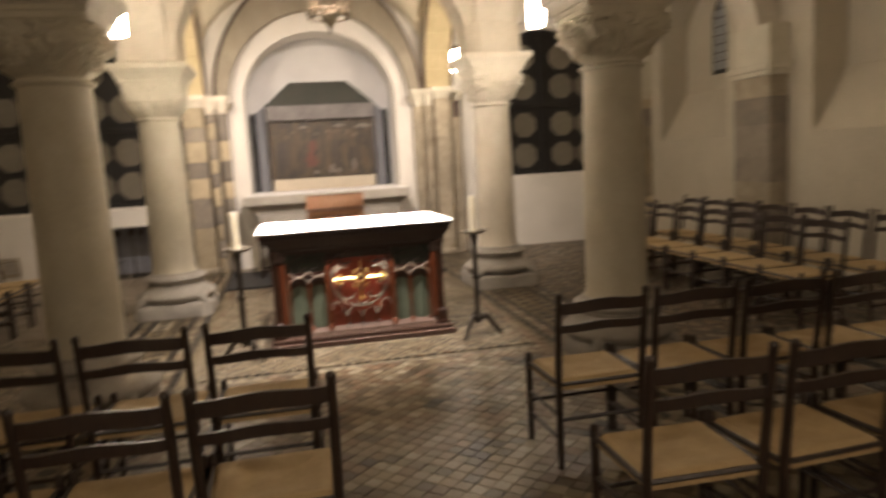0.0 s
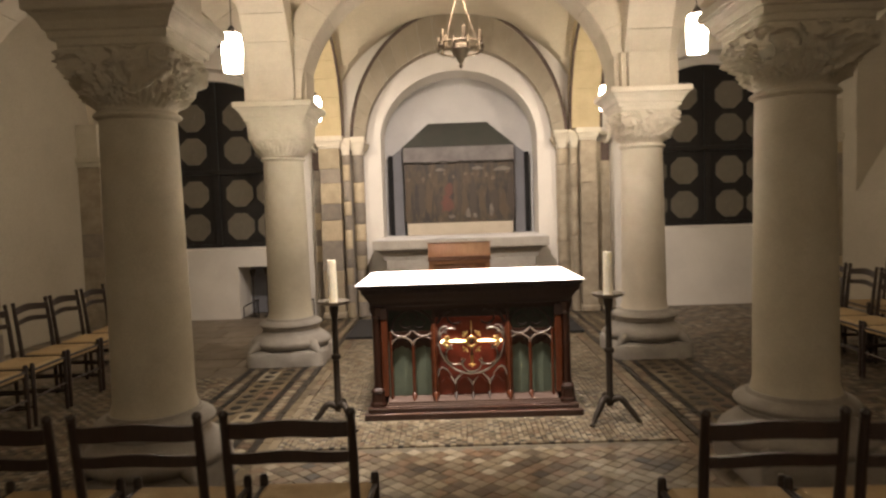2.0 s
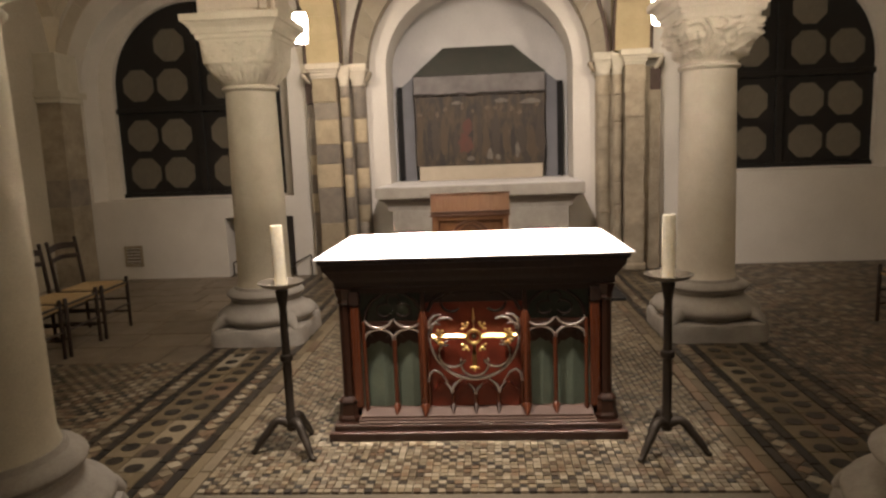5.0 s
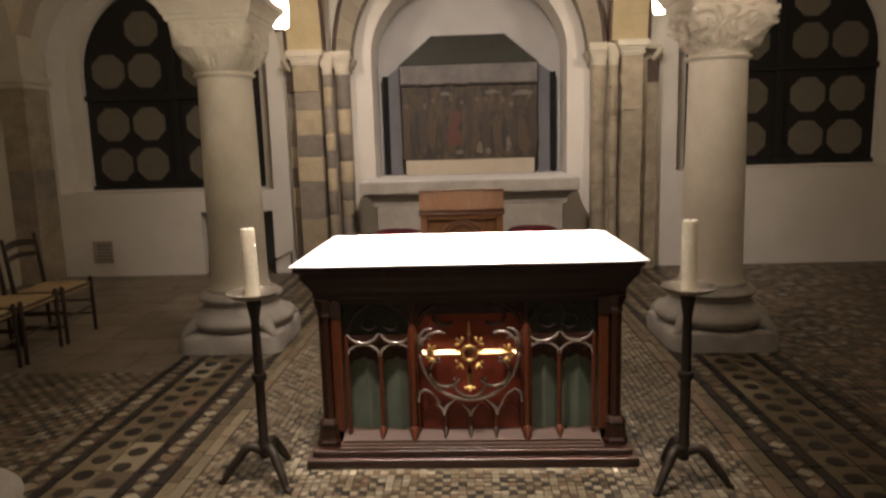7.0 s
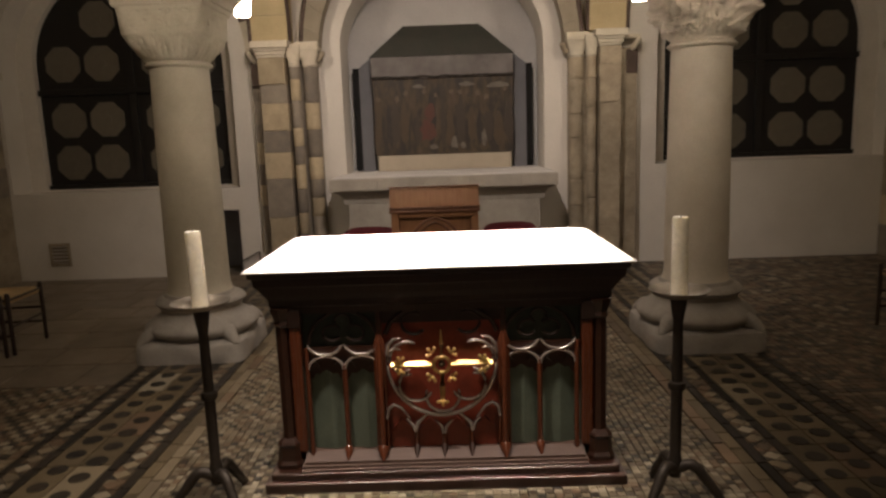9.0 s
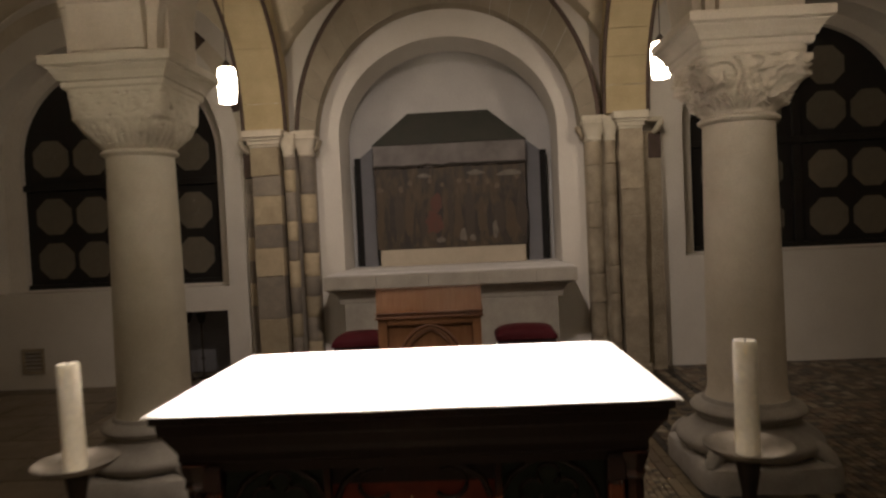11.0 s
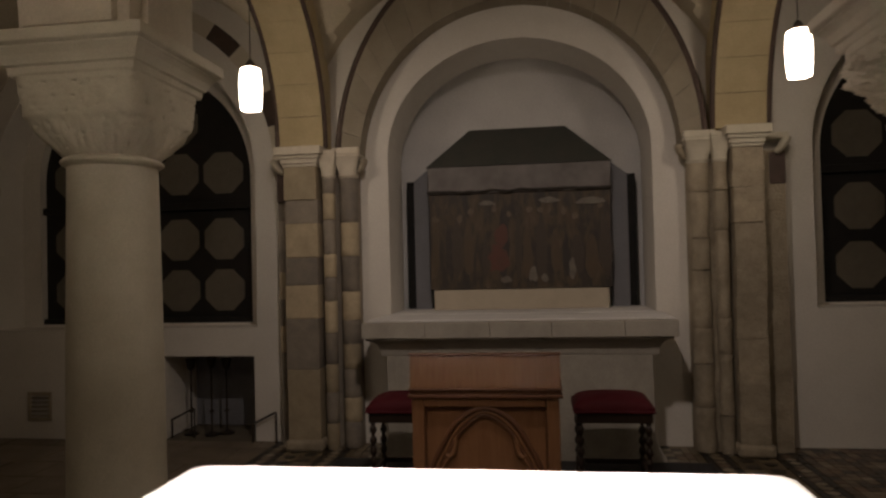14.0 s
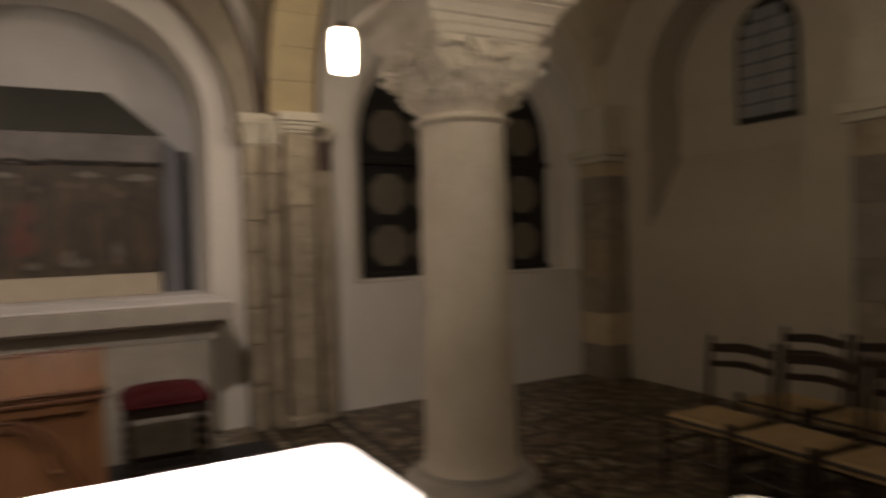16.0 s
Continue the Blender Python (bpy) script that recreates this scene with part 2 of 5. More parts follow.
def prism(bm, outline, y0, y1, m=None):
    """An outline of (x, z), counter-clockwise as seen from -y, pushed from y0 to y1."""
    a = [bm.verts.new((x, y0, z)) for x, z in outline]
    b = [bm.verts.new((x, y1, z)) for x, z in outline]
    bm.faces.new(a)
    bm.faces.new(b[::-1])
    n = len(a)
    for i in range(n):
        bm.faces.new((a[i], b[i], b[(i + 1) % n], a[(i + 1) % n]))
    if m is not None:
        for v in a + b:
            v.co = m @ v.co
    return bm


def arc_pts(cx, cz, rx, rz, a0, a1, n):
    return [(cx + rx * math.cos(radians(a0 + (a1 - a0) * i / n)), cz + rz * math.sin(radians(a0 + (a1 - a0) * i / n))) for i in range(n + 1)]


def structure(ob, label, category):
    return tagged(ob, label, category, kind="structure")


# ---- walls ----
def arched_wall(name, x0, x1, yf, yb, height, holes, material, label):
    """A wall along x with openings (middle, half width, bottom, spring, rise) that go through it; rise 0 is a flat head."""
    xs = {x0, x1}
    for c, h, zb, zs, r in holes:
        xs |= {c - h * math.cos(math.pi * i / 32) for i in range(33)}
    xs = sorted(xs)
    bm = bmesh.new()

    def slab(xa, xb, za0, zb0, za1, zb1):
        v = [bm.verts.new(p) for p in ((xa, yf, za0), (xb, yf, zb0), (xb, yf, zb1), (xa, yf, za1),
                                       (xa, yb, za0), (xb, yb, zb0), (xb, yb, zb1), (xa, yb, za1))]
        for q in ((0, 1, 2, 3), (5, 4, 7, 6), (4, 0, 3, 7), (1, 5, 6, 2), (3, 2, 6, 7), (4, 5, 1, 0)):
            bm.faces.new([v[i] for i in q])

    for xa, xb in zip(xs, xs[1:]):
        mid, low = (xa + xb) / 2, (0.0, 0.0)
        for c, h, zb, zs, r in sorted(holes, key=lambda q: q[2]):
            if abs(mid - c) < h:
                def head(x):
                    return zs + r * math.sqrt(max(0.0, 1 - ((x - c) / h) ** 2))
                if zb > 0:
                    slab(xa, xb, *low, zb, zb)
                low = (head(xa), head(xb))
        slab(xa, xb, *low, height, height)
    bmesh.ops.remove_doubles(bm, verts=bm.verts, dist=1e-5)
    bm.verts.index_update()
    seen = {}
    for q in list(bm.faces):
        seen.setdefault(tuple(sorted(v.index for v in q.verts)), []).append(q)
    bmesh.ops.delete(bm, geom=[q for s in seen.values() if len(s) > 1 for q in s], context="FACES")
    return structure(part(name, bm, material), label, "wall")


WIN_L, WIN_R = (-3.65, 1.135, 1.06, 2.50, 1.10), (3.885, 1.155, 1.17, 2.50, 1.10)
NX, NHW, NSILL, NSPRING = 0.095, 1.15, 1.13, 2.56
TOP = 4.7
XL, XR = CX - SIDE, CX + SIDE


def wider(w, d):
    return (w[0], w[1] + d, w[2] - 0.02, w[3], w[4] + d * 0.6)


UNDER = (-2.80, 0.45, 0.0, 0.78, 0.0)
arched_wall("wall_east", XL - 0.4, XR + 0.4, WALL_E, 5.46, TOP,
            [wider(WIN_L, 0.20), wider(WIN_R, 0.20), (NX, NHW, NSILL, NSPRING, 1.0), UNDER], PLASTER,
            "white plastered end wall with arched windows and a round niche")
arched_wall("wall_east_outer", XL - 0.4, XR + 0.4, 5.462, 5.72, TOP,
            [WIN_L, WIN_R, (NX, NHW, NSILL, NSPRING, 1.0), UNDER], PLASTER, "white plastered outer leaf of the end wall")
arched_wall("wall_niche_back", XL - 0.4, XR + 0.4, 5.90, 6.1, TOP, [], NICHE, "pale plastered back of the niche")
bm = bmesh.new()
box(bm, XL - 0.4, XR + 0.4, WALL_W - 0.3, WALL_W, 0, TOP)
structure(part("wall_west", bm, PLASTER), "plain white plastered wall", "wall")


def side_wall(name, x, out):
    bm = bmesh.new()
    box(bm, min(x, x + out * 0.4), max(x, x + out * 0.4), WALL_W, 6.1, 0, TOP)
    return structure(part(name, bm, AISLE_DIM), "white plastered aisle wall with blind bays, darkened for dim light", "wall")


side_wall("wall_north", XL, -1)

# the other aisle wall has deep arched window recesses
RECESS = ((3.50, 0.85), (0.23, 0.84))
ob = arched_wall("wall_south", WALL_W, 6.1, -XR - 0.45, -XR, TOP, [(c, h, 1.60, 3.05, 0.80) for c, h in RECESS], AISLE_DIM,
                 "white plastered aisle wall with deep arched recesses, darkened for dim light")
ob.matrix_world = pose(0, 0, 0, 0, 0, 90)
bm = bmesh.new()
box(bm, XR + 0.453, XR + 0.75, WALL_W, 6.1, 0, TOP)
structure(part("wall_south_outer", bm, AISLE_DIM), "plain plastered back of the aisle wall", "wall")


# ---- floor bed ----
bm = bmesh.new()
box(bm, XL - 0.4, XR + 0.4, WALL_W - 0.3, 6.1, -0.25, -0.012)
structure(part("floor", bm, GROUT), "brown mortar bed of an inlaid stone floor", "floor")


# ---- vault ----
def vault_bays():
    xs = (XL, COL_X[0], COL_X[1], XR)
    ys = (WALL_W, *COL_Y, WALL_E)
    bm = bmesh.new()
    n = 22
    for xa, xb in zip(xs, xs[1:]):
        for ya, yb in zip(ys, ys[1:]):
            g = []
            for i in range(n + 1):
                row = []
                for j in range(n + 1):
                    u, v = -1 + 2 * i / n, -1 + 2 * j / n
                    h = math.sqrt(max(0.0, 1 - min(abs(u), abs(v)) ** 2))
                    row.append(bm.verts.new((xa + (xb - xa) * i / n, ya + (yb - ya) * j / n, SPRING + 1.62 * h)))
                g.append(row)
            for i in range(n):
                for j in range(n):
                    bm.faces.new((g[i][j], g[i][j + 1], g[i + 1][j + 1], g[i + 1][j]))
    box(bm, XL - 0.4, XR + 0.4, WALL_W - 0.3, 6.1, TOP, TOP + 0.3)
    return structure(part("ceiling", bm, VAULT, smooth=30), "cream plastered groin vault over the whole crypt", "ceiling")


vault_bays()


def rib(name, a, b, half, spring, rise, material, count=15, depth=0.30, alt=None, label="", clear=0.28, roll=None):
    """A round arch of stones from a to b (x, y), half wide to either side."""
    a, b = Vector((*a, 0)), Vector((*b, 0))
    along = (b - a).normalized()
    side = Vector((-along.y, along.x, 0))
    mid, r = (a + b) / 2, (b - a).length / 2 - clear
    top = thing(name, Matrix.Translation(mid), label or "round plastered stone arch between column and wall", "arch", kind="structure")
    for k in range(count):
        bm = bmesh.new()
        lo, hi, steps = math.pi * k / count, math.pi * (k + 1) / count, 3
        ring = []
        for s in range(steps + 1):
            t = lo + (hi - lo) * s / steps
            if s == 0:
                t += 0.0015
            if s == steps:
                t -= 0.0015
            inn = along * (-math.cos(t) * r) + Vector((0, 0, spring + rise * math.sin(t)))
            out = along * (-math.cos(t) * (r + depth)) + Vector((0, 0, spring + (rise + depth * 0.9) * math.sin(t)))
            ring.append([bm.verts.new(p) for p in (inn - side * half, inn + side * half, out + side * half, out - side * half)])
        for p, q in zip(ring, ring[1:]):
            for i in range(4):
                bm.faces.new((p[i], p[(i + 1) % 4], q[(i + 1) % 4], q[i]))
        bm.faces.new(ring[0][::-1])
        bm.faces.new(ring[-1])
        bmesh.ops.recalc_face_normals(bm, faces=bm.faces)
        part("voussoir", bm, alt if alt and k % 2 else material, top)
    if roll:
        for e in (-1, 1):
            bm = bmesh.new()
            tube(bm, [along * (-math.cos(math.pi * k / 30) * (r + 0.006)) + side * (e * half) + Vector((0, 0, spring + (rise + 0.006) * math.sin(math.pi * k / 30))) for k in range(31)], 0.022, 8)
            part("edge_roll", bm, roll, top, "dark reddish edge moulding", smooth=50)
    return top


ARCHPLASTER = mat("arch_stone", (0.62, 0.56, 0.46), 0.8, dark=(0.48, 0.42, 0.33), scale=3, fine=90, bump=0.25, depth=0.005, piece=0.12)
ARCHYELLOW = mat("arch_yellow_stone", (0.54, 0.445, 0.265), 0.8, dark=(0.40, 0.32, 0.185), scale=3, fine=90, bump=0.25, depth=0.005, piece=0.10)
EDGE = mat("dark_edge_stone", (0.085, 0.055, 0.042), 0.75, dark=(0.05, 0.034, 0.027), scale=8, fine=90, bump=0.3, depth=0.004)
for y in COL_Y:
    rib("transverse_arch", (COL_X[0], y), (COL_X[1], y), 0.24, SPRING, 1.36, ARCHPLASTER)
    rib("aisle_arch", (XL - 0.05, y), (COL_X[0], y), 0.22, SPRING, 1.32, ARCHPLASTER)
    rib("aisle_arch", (COL_X[1], y), (XR + 0.05, 1.85 if y > 2 else y), 0.22, SPRING, 1.32, ARCHPLASTER)
for x in COL_X:
    for ya, yb in zip((WALL_W, *COL_Y), (*COL_Y, WALL_E + 0.1)):
        last = yb > 4
        rib("arcade_arch", (x, ya), (x, yb), 0.22, 2.64 if last else SPRING, 1.34 if last else 1.30, ARCHYELLOW if last else ARCHPLASTER, roll=EDGE if last else None)


# ---- columns ----
def sq(theta, n):
    c, s = abs(math.cos(theta)), abs(math.sin(theta))
    return 1.0 / (c ** n + s ** n) ** (1.0 / n)


def relief(th, v, kind):
    """How far the carving stands proud: scrolls and curled leaves, or a worn block with leaves at its foot."""
    at = Vector((math.cos(th) * 2.2, math.sin(th) * 2.2, v * 2.4))
    corner = abs(math.sin(2 * th)) ** 3
    if kind == "block":
        d = 0.010 + 0.007 * noise.noise(at * 3.1) + 0.004 * noise.noise(at * 7.5)
        pit = noise.noise(at * 6.3 + Vector((7, 1, 3)))
        if pit > 0.36:
            d -= 0.05 * (pit - 0.36)
        if 0.03 < v < 0.42:
            w = abs((th / math.tau * 12) % 1.0 - 0.5) * 2
            tip = 1 - ((v - 0.22) / 0.2) ** 2
            d += max(0.0, tip) * (0.018 * (1 - w) + 0.016 * corner) - 0.009 * max(0.0, math.cos(w * 9)) * max(0.0, tip)
        return d if v < 0.9 else 0.012
    if v >= 0.88:
        return 0.014
    if v < 0.03:
        return 0.004
    # winding stems: ridges of a warped field, deep between
    warp = Vector((noise.noise(at * 1.3), noise.noise(at * 1.3 + Vector((5, 2, 9))), noise.noise(at * 1.3 + Vector((2, 8, 1)))))
    f = noise.noise(at * 1.9 + warp * 1.3)
    stem = 1 - min(1.0, abs(f) / 0.20)
    groove = math.cos(f * 34)
    d = 0.002 + 0.036 * stem ** 0.55 + 0.009 * groove * (stem > 0.02)
    # corner volutes above, leaf tips below
    vol = corner * math.exp(-((v - 0.52) / 0.20) ** 2)
    ring = math.cos(math.hypot((v - 0.52) * 22, (th / math.tau * 4 % 1.0 - 0.5) * 14))
    d += vol * (0.034 + 0.014 * ring)
    low = math.exp(-((v - 0.20) / 0.13) ** 2)
    w = abs((th / math.tau * 10) % 1.0 - 0.5) * 2
    d += low * (0.016 * (1 - w) ** 0.5 - 0.006 * math.cos(w * 16))
    return d * min(1.0, (v - 0.03) / 0.12) * min(1.0, (0.88 - v) / 0.05)


def capital_mesh(r0, half, z0, z1, kind):
    """A carved capital: round below, square above, with scrolls and leaves in relief."""
    bm = bmesh.new()
    seg, rows = 208, 52
    rings = []
    for j in range(rows + 1):
        v = j / rows
        ring = []
        for i in range(seg):
            th = math.tau * i / seg
            n = 2.0 + (7.0 if kind != "block" else 11.0) * max(0, v - 0.12) ** 1.1
            grow = min(1.0, 1.55 * v) ** 0.95 if kind != "block" else min(1.0, 2.1 * v) ** 0.75
            r = r0 + (half * 0.93 * sq(th, n) - r0) * grow
            d = relief(th, v, kind)
            r += d - 0.022
            ring.append(bm.verts.new((r * math.cos(th), r * math.sin(th), z0 + (z1 - z0) * v)))
        rings.append(ring)
    for a, b in zip(rings, rings[1:]):
        for i in range(seg):
            bm.faces.new((a[i], a[(i + 1) % seg], b[(i + 1) % seg], b[i]))
    bm.faces.new(rings[0][::-1])
    bm.faces.new(rings[-1])
    return bm


def square_moulding(bm, profile):
    """Square slabs with a moulded edge: (half width, z) pairs."""
    rings = [[bm.verts.new((sx * h, sy * h, z)) for sx, sy in ((-1, -1), (1, -1), (1, 1), (-1, 1))] for h, z in profile]
    for a, b in zip(rings, rings[1:]):
        for i in range(4):
            bm.faces.new((a[i], a[(i + 1) % 4], b[(i + 1) % 4], b[i]))
    bm.faces.new(rings[0][::-1])
    bm.faces.new(rings[-1])
    return bm


def column(x, y, kind, label, stone=STONE, foot=1.0):
    top = thing("column", pose(x, y, 0), label, "column", "columns of the crypt", "structure")
    bm = bmesh.new()
    # worn block: corners rounded off, faces uneven
    rings = []
    for z, h in ((0.0, 0.40), (0.05, 0.402), (0.10, 0.398), (0.135, 0.388), (0.15, 0.36), (0.152, 0.25)):
        ring = []
        for i in range(64):
            th = math.tau * i / 64
            q = foot * h * sq(th, 9) + 0.016 * noise.noise(Vector((math.cos(th) * 3 + x, math.sin(th) * 3 + y, z * 12)))
            ring.append(bm.verts.new((q * math.cos(th), q * math.sin(th), z)))
        rings.append(ring)
    for a, b in zip(rings, rings[1:]):
        for i in range(64):
            bm.faces.new((a[i], a[(i + 1) % 64], b[(i + 1) % 64], b[i]))
    bm.faces.new(rings[0][::-1]), bm.faces.new(rings[-1])
    for sx in (-1, 1):
        for sy in (-1, 1):
            a = [Vector((sx * foot * (0.27 + 0.085 * k / 5), sy * foot * (0.27 + 0.085 * k / 5), 0.205 - 0.075 * (k / 5) ** 1.5)) for k in range(6)]
            tube(bm, a, [0.06, 0.056, 0.05, 0.043, 0.034, 0.02], 8)
    part("plinth", bm, BASE, top, "worn grey square plinth", smooth=45)
    bm = bmesh.new()
    prof = [(0.36, 0.148)]
    prof += [(0.355 + 0.062 * math.sin(math.pi * k / 8), 0.15 + 0.13 * k / 8) for k in range(9)]
    prof += [(0.335, 0.29), (0.305, 0.31), (0.292, 0.335), (0.30, 0.355)]
    prof += [(0.295 + 0.035 * math.sin(math.pi * k / 6), 0.36 + 0.07 * k / 6) for k in range(7)]
    prof += [(0.262, 0.438), (0.25, 0.46)]
    lathe(bm, prof, 48)
    part("base", bm, BASE, top, "moulded attic base", smooth=35)
    bm = bmesh.new()
    lathe(bm, [(0.240, 0.455), (0.229, 0.50)] + [(0.224 - 0.020 * (k / 12) ** 1.3, 0.52 + 1.58 * k / 12) for k in range(13)], 48)
    part("shaft", bm, stone, top, smooth=35)
    bm = bmesh.new()
    lathe(bm, [(0.204, 2.085)] + [(0.203 + 0.030 * math.sin(math.pi * k / 8), 2.09 + 0.050 * k / 8) for k in range(9)] + [(0.206, 2.145)], 48)
    part("neck_ring", bm, stone, top, smooth=50)
    part("capital", capital_mesh(0.222, 0.335, 2.135, 2.495, kind), stone, top,
         "carved capital with worn leaf scrolls", smooth=60)
    bm = bmesh.new()
    square_moulding(bm, [(0.302, 2.485), (0.310, 2.497), (0.312, 2.525), (0.326, 2.532), (0.330, 2.545), (0.342, 2.572), (0.362, 2.596), (0.368, 2.600), (0.369, 2.608), (0.388, 2.616), (0.393, 2.622), (0.393, 2.665), (0.386, 2.674)])
    part("abacus", bm, stone, top, "moulded square abacus")
    bm = bmesh.new()
    box(bm, -0.262, 0.262, -0.262, 0.262, 2.674, 3.02)
    box(bm, -0.318, 0.318, -0.205, 0.205, 2.6742, 3.0, 0.006)
    box(bm, -0.205, 0.205, -0.318, 0.318, 2.6744, 3.01, 0.006)
    part("springer", bm, ARCHPLASTER, top, "plain springing block of the arches")
    return top


for y in COL_Y:
    for x in COL_X:
        far, near = y > 2, -2 < y < 0
        dx = -0.05 if near and x > 0 else 0.0
        pale = far and x > 0
        column(x + dx, y + (0.05 if x < 0 else -0.07) * far, "block" if far and x < 0 else "leaf",
               "pale round pinkish stone column with crisply carved capital on square base" if pale else
               "round sandstone column with worn block capital on square base" if far else
               "round yellowish sandstone column with carved capital on square base", PALESTONE if pale else STONE, 0.9 if near else 1.0)


# ---- wall piers ----
def small_capital(bm, x, y, r, z0, z1):
    n = 24
    rings = []
    for v in (0, 0.12, 0.16, 0.3, 0.6, 0.85, 0.9, 1.0):
        grow = {0: 1.0, 0.12: 1.14, 0.16: 1.02, 0.3: 1.05, 0.6: 1.28, 0.85: 1.5, 0.9: 1.62, 1.0: 1.62}[v]
        p = 2 + 7 * v
        rings.append([bm.verts.new((x + r * grow * sq(math.tau * i / n, p) * math.cos(math.tau * i / n),
                                    y + r * grow * sq(math.tau * i / n, p) * math.sin(math.tau * i / n), z0 + (z1 - z0) * v)) for i in range(n)])
    for a, b in zip(rings, rings[1:]):
        for i in range(n):
            bm.faces.new((a[i], a[(i + 1) % n], b[(i + 1) % n], b[i]))
    bm.faces.new(rings[-1])
    return bm


def drums(top, x, y, r, z0, z1, mats, seed, tall=(0.18, 0.34), worn=0.0):
    """A slim round shaft of drums, laid one on another; worn: how uneven its outline is."""
    rnd = random.Random(seed)
    z, k = z0, 0
    while z < z1 - 0.02:
        d = min(rnd.uniform(*tall), z1 - z)
        if z1 - z - d < 0.1:
            d = z1 - z
        bm = bmesh.new()
        n = max(2, round(d / 0.06))
        lathe(bm, [(r - 0.004, z + 0.002)] + [(r * (1 + worn * noise.noise(Vector((x * 9, seed, (z + d * q / n) * 5)))), z + 0.008 + (d - 0.016) * q / n) for q in range(n + 1)] + [(r - 0.004, z + d - 0.002)], 20, x, y)
        if worn:
            for v in bm.verts:
                e = worn * 0.5 * noise.noise(Vector((v.co.x * 14, v.co.y * 14 + seed, v.co.z * 7)))
                v.co.x, v.co.y = x + (v.co.x - x) * (1 + e), y + (v.co.y - y) * (1 + e)
        part("shaft_drum", bm, mats[k % len(mats)], top, smooth=40)
        z, k = z + d, k + 1


def leaf_corbel(bm, x, y, z, s, size):
    """A small bracket of two curled leaves that turns outwards to the side s."""
    for k in range(3):
        a = (k - 1) * 0.55
        pts = [(x + s * size * (0.1 + 0.75 * u) * math.cos(a), y - size * (0.15 + 0.5 * u) * (1 + 0.6 * math.sin(a)), z + size * (1.1 * u ** 1.6 - 0.25 * max(0, u - 0.8) * 4 * 0.5)) for u in (0, 0.25, 0.5, 0.75, 0.9, 1.0)]
        tube(bm, pts, [size * q for q in (0.22, 0.24, 0.25, 0.26, 0.22, 0.10)], 8)


def niche_pier(sign, mats, label, spans):
    """spans: the pilaster, the two slim shafts and the outer strip, each from x to x."""
    s = sign
    (p0, p1), (a0, a1), (b0, b1), (o0, o1) = spans
    mid = (p0 + p1) / 2
    half = (p1 - p0) / 2
    striped = s < 0
    cap = ARCHPLASTER if striped else STONE
    top = thing("niche_pier", pose(mid, 4.93, 0), label, "pier", "piers beside the niche", "structure")
    # pilaster stones; the striped one in measured courses
    beds = ((0.0, 0.70, 0), (0.70, 1.14, 1), (1.14, 1.43, 0), (1.43, 1.67, 1), (1.67, 1.965, 0), (1.965, 2.17, 1), (2.17, 2.46, 0)) if striped else \
        ((0.0, 0.27, 0), (0.27, 0.58, 0), (0.58, 0.93, 0), (0.93, 1.27, 0), (1.27, 1.60, 0), (1.60, 1.86, 0), (1.86, 2.02, 0), (2.02, 2.14, 0), (2.14, 2.27, 0), (2.27, 2.46, 0))
    rnd = random.Random(31 + s)
    for z0, z1, k in beds:
        bm = bmesh.new()
        w = rnd.uniform(-0.006, 0.006)
        box(bm, -half + w, half + w, -0.14 + rnd.uniform(-0.006, 0.006), 0.2, z0 + 0.0006, z1 - 0.0006, 0.006 if striped else 0.003)
        if not striped:
            bmesh.ops.subdivide_edges(bm, edges=list(bm.edges), cuts=2, use_grid_fill=True)
            for v in bm.verts:
                if v.co.y < 0.15 and z0 + 0.01 < v.co.z < z1 - 0.01:
                    q = noise.noise(Vector((v.co.x * 7, v.co.y * 7, v.co.z * 5)))
                    v.co.x += 0.010 * q
                    v.co.y += 0.012 * q
        part("stone", bm, mats[k % len(mats)], top)
    bm = bmesh.new()
    for e, z0, z1 in ((0.008, 2.46, 2.485), (0.022, 2.487, 2.525), (0.040, 2.527, 2.555), (0.062, 2.557, 2.63)):
        box(bm, -half - e, half + e, -0.145 - e, 0.2, z0, z1, 0.008)
    part("capital", bm, cap, top, "moulded pier capital")
    # slim shafts beside the niche, with their capitals
    for k, (q0, q1, yy) in enumerate(((a0, a1, -0.04), (b0, b1, 0.03))):
        r, x = (q1 - q0) / 2, (q0 + q1) / 2 - mid
        drums(top, x, yy, r, 0.0, 2.36, mats if k == 0 else mats[::-1], 3 + k + 5 * (s > 0), (0.20, 0.32) if striped else (0.26, 0.5), 0.0 if striped else 0.16)
        bm = bmesh.new()
        small_capital(bm, x, yy, r * 0.98, 2.36, 2.56)
        part("shaft_capital", bm, cap, top, smooth=40)
        bm = bmesh.new()
        box(bm, x - r * 1.5, x + r * 1.5, yy - r * 1.5, 0.16, 2.562, 2.60 + 0.02 * k, 0.008)
        part("shaft_impost", bm, cap, top)
    bm = bmesh.new()
    leaf_corbel(bm, (b0 + b1) / 2 - mid - s * (b1 - b0) * 0.55, 0.05, 2.42, -s, 0.10)
    part("leaf", bm, GREYSTONE if s > 0 else NICHESTONE, top, "small carved leaf", smooth=50)
    # outer strip: quoins under a dark block and a carved corbel
    x0, x1 = o0 - mid, o1 - mid
    bm = bmesh.new()
    box(bm, x0 + 0.006, x1 - 0.006, 0.015, 0.2, 2.17, 2.43, 0.01)
    part("corbel_block", bm, EDGE, top, "dark reddish stone block")
    bm = bmesh.new()
    leaf_corbel(bm, (x0 + x1) / 2 - s * 0.02, 0.03, 2.43, s, 0.115)
    box(bm, x0 - 0.01, x1 + 0.01, -0.03, 0.16, 2.535, 2.585, 0.008)
    part("corbel", bm, cap, top, "small carved corbel", smooth=45)
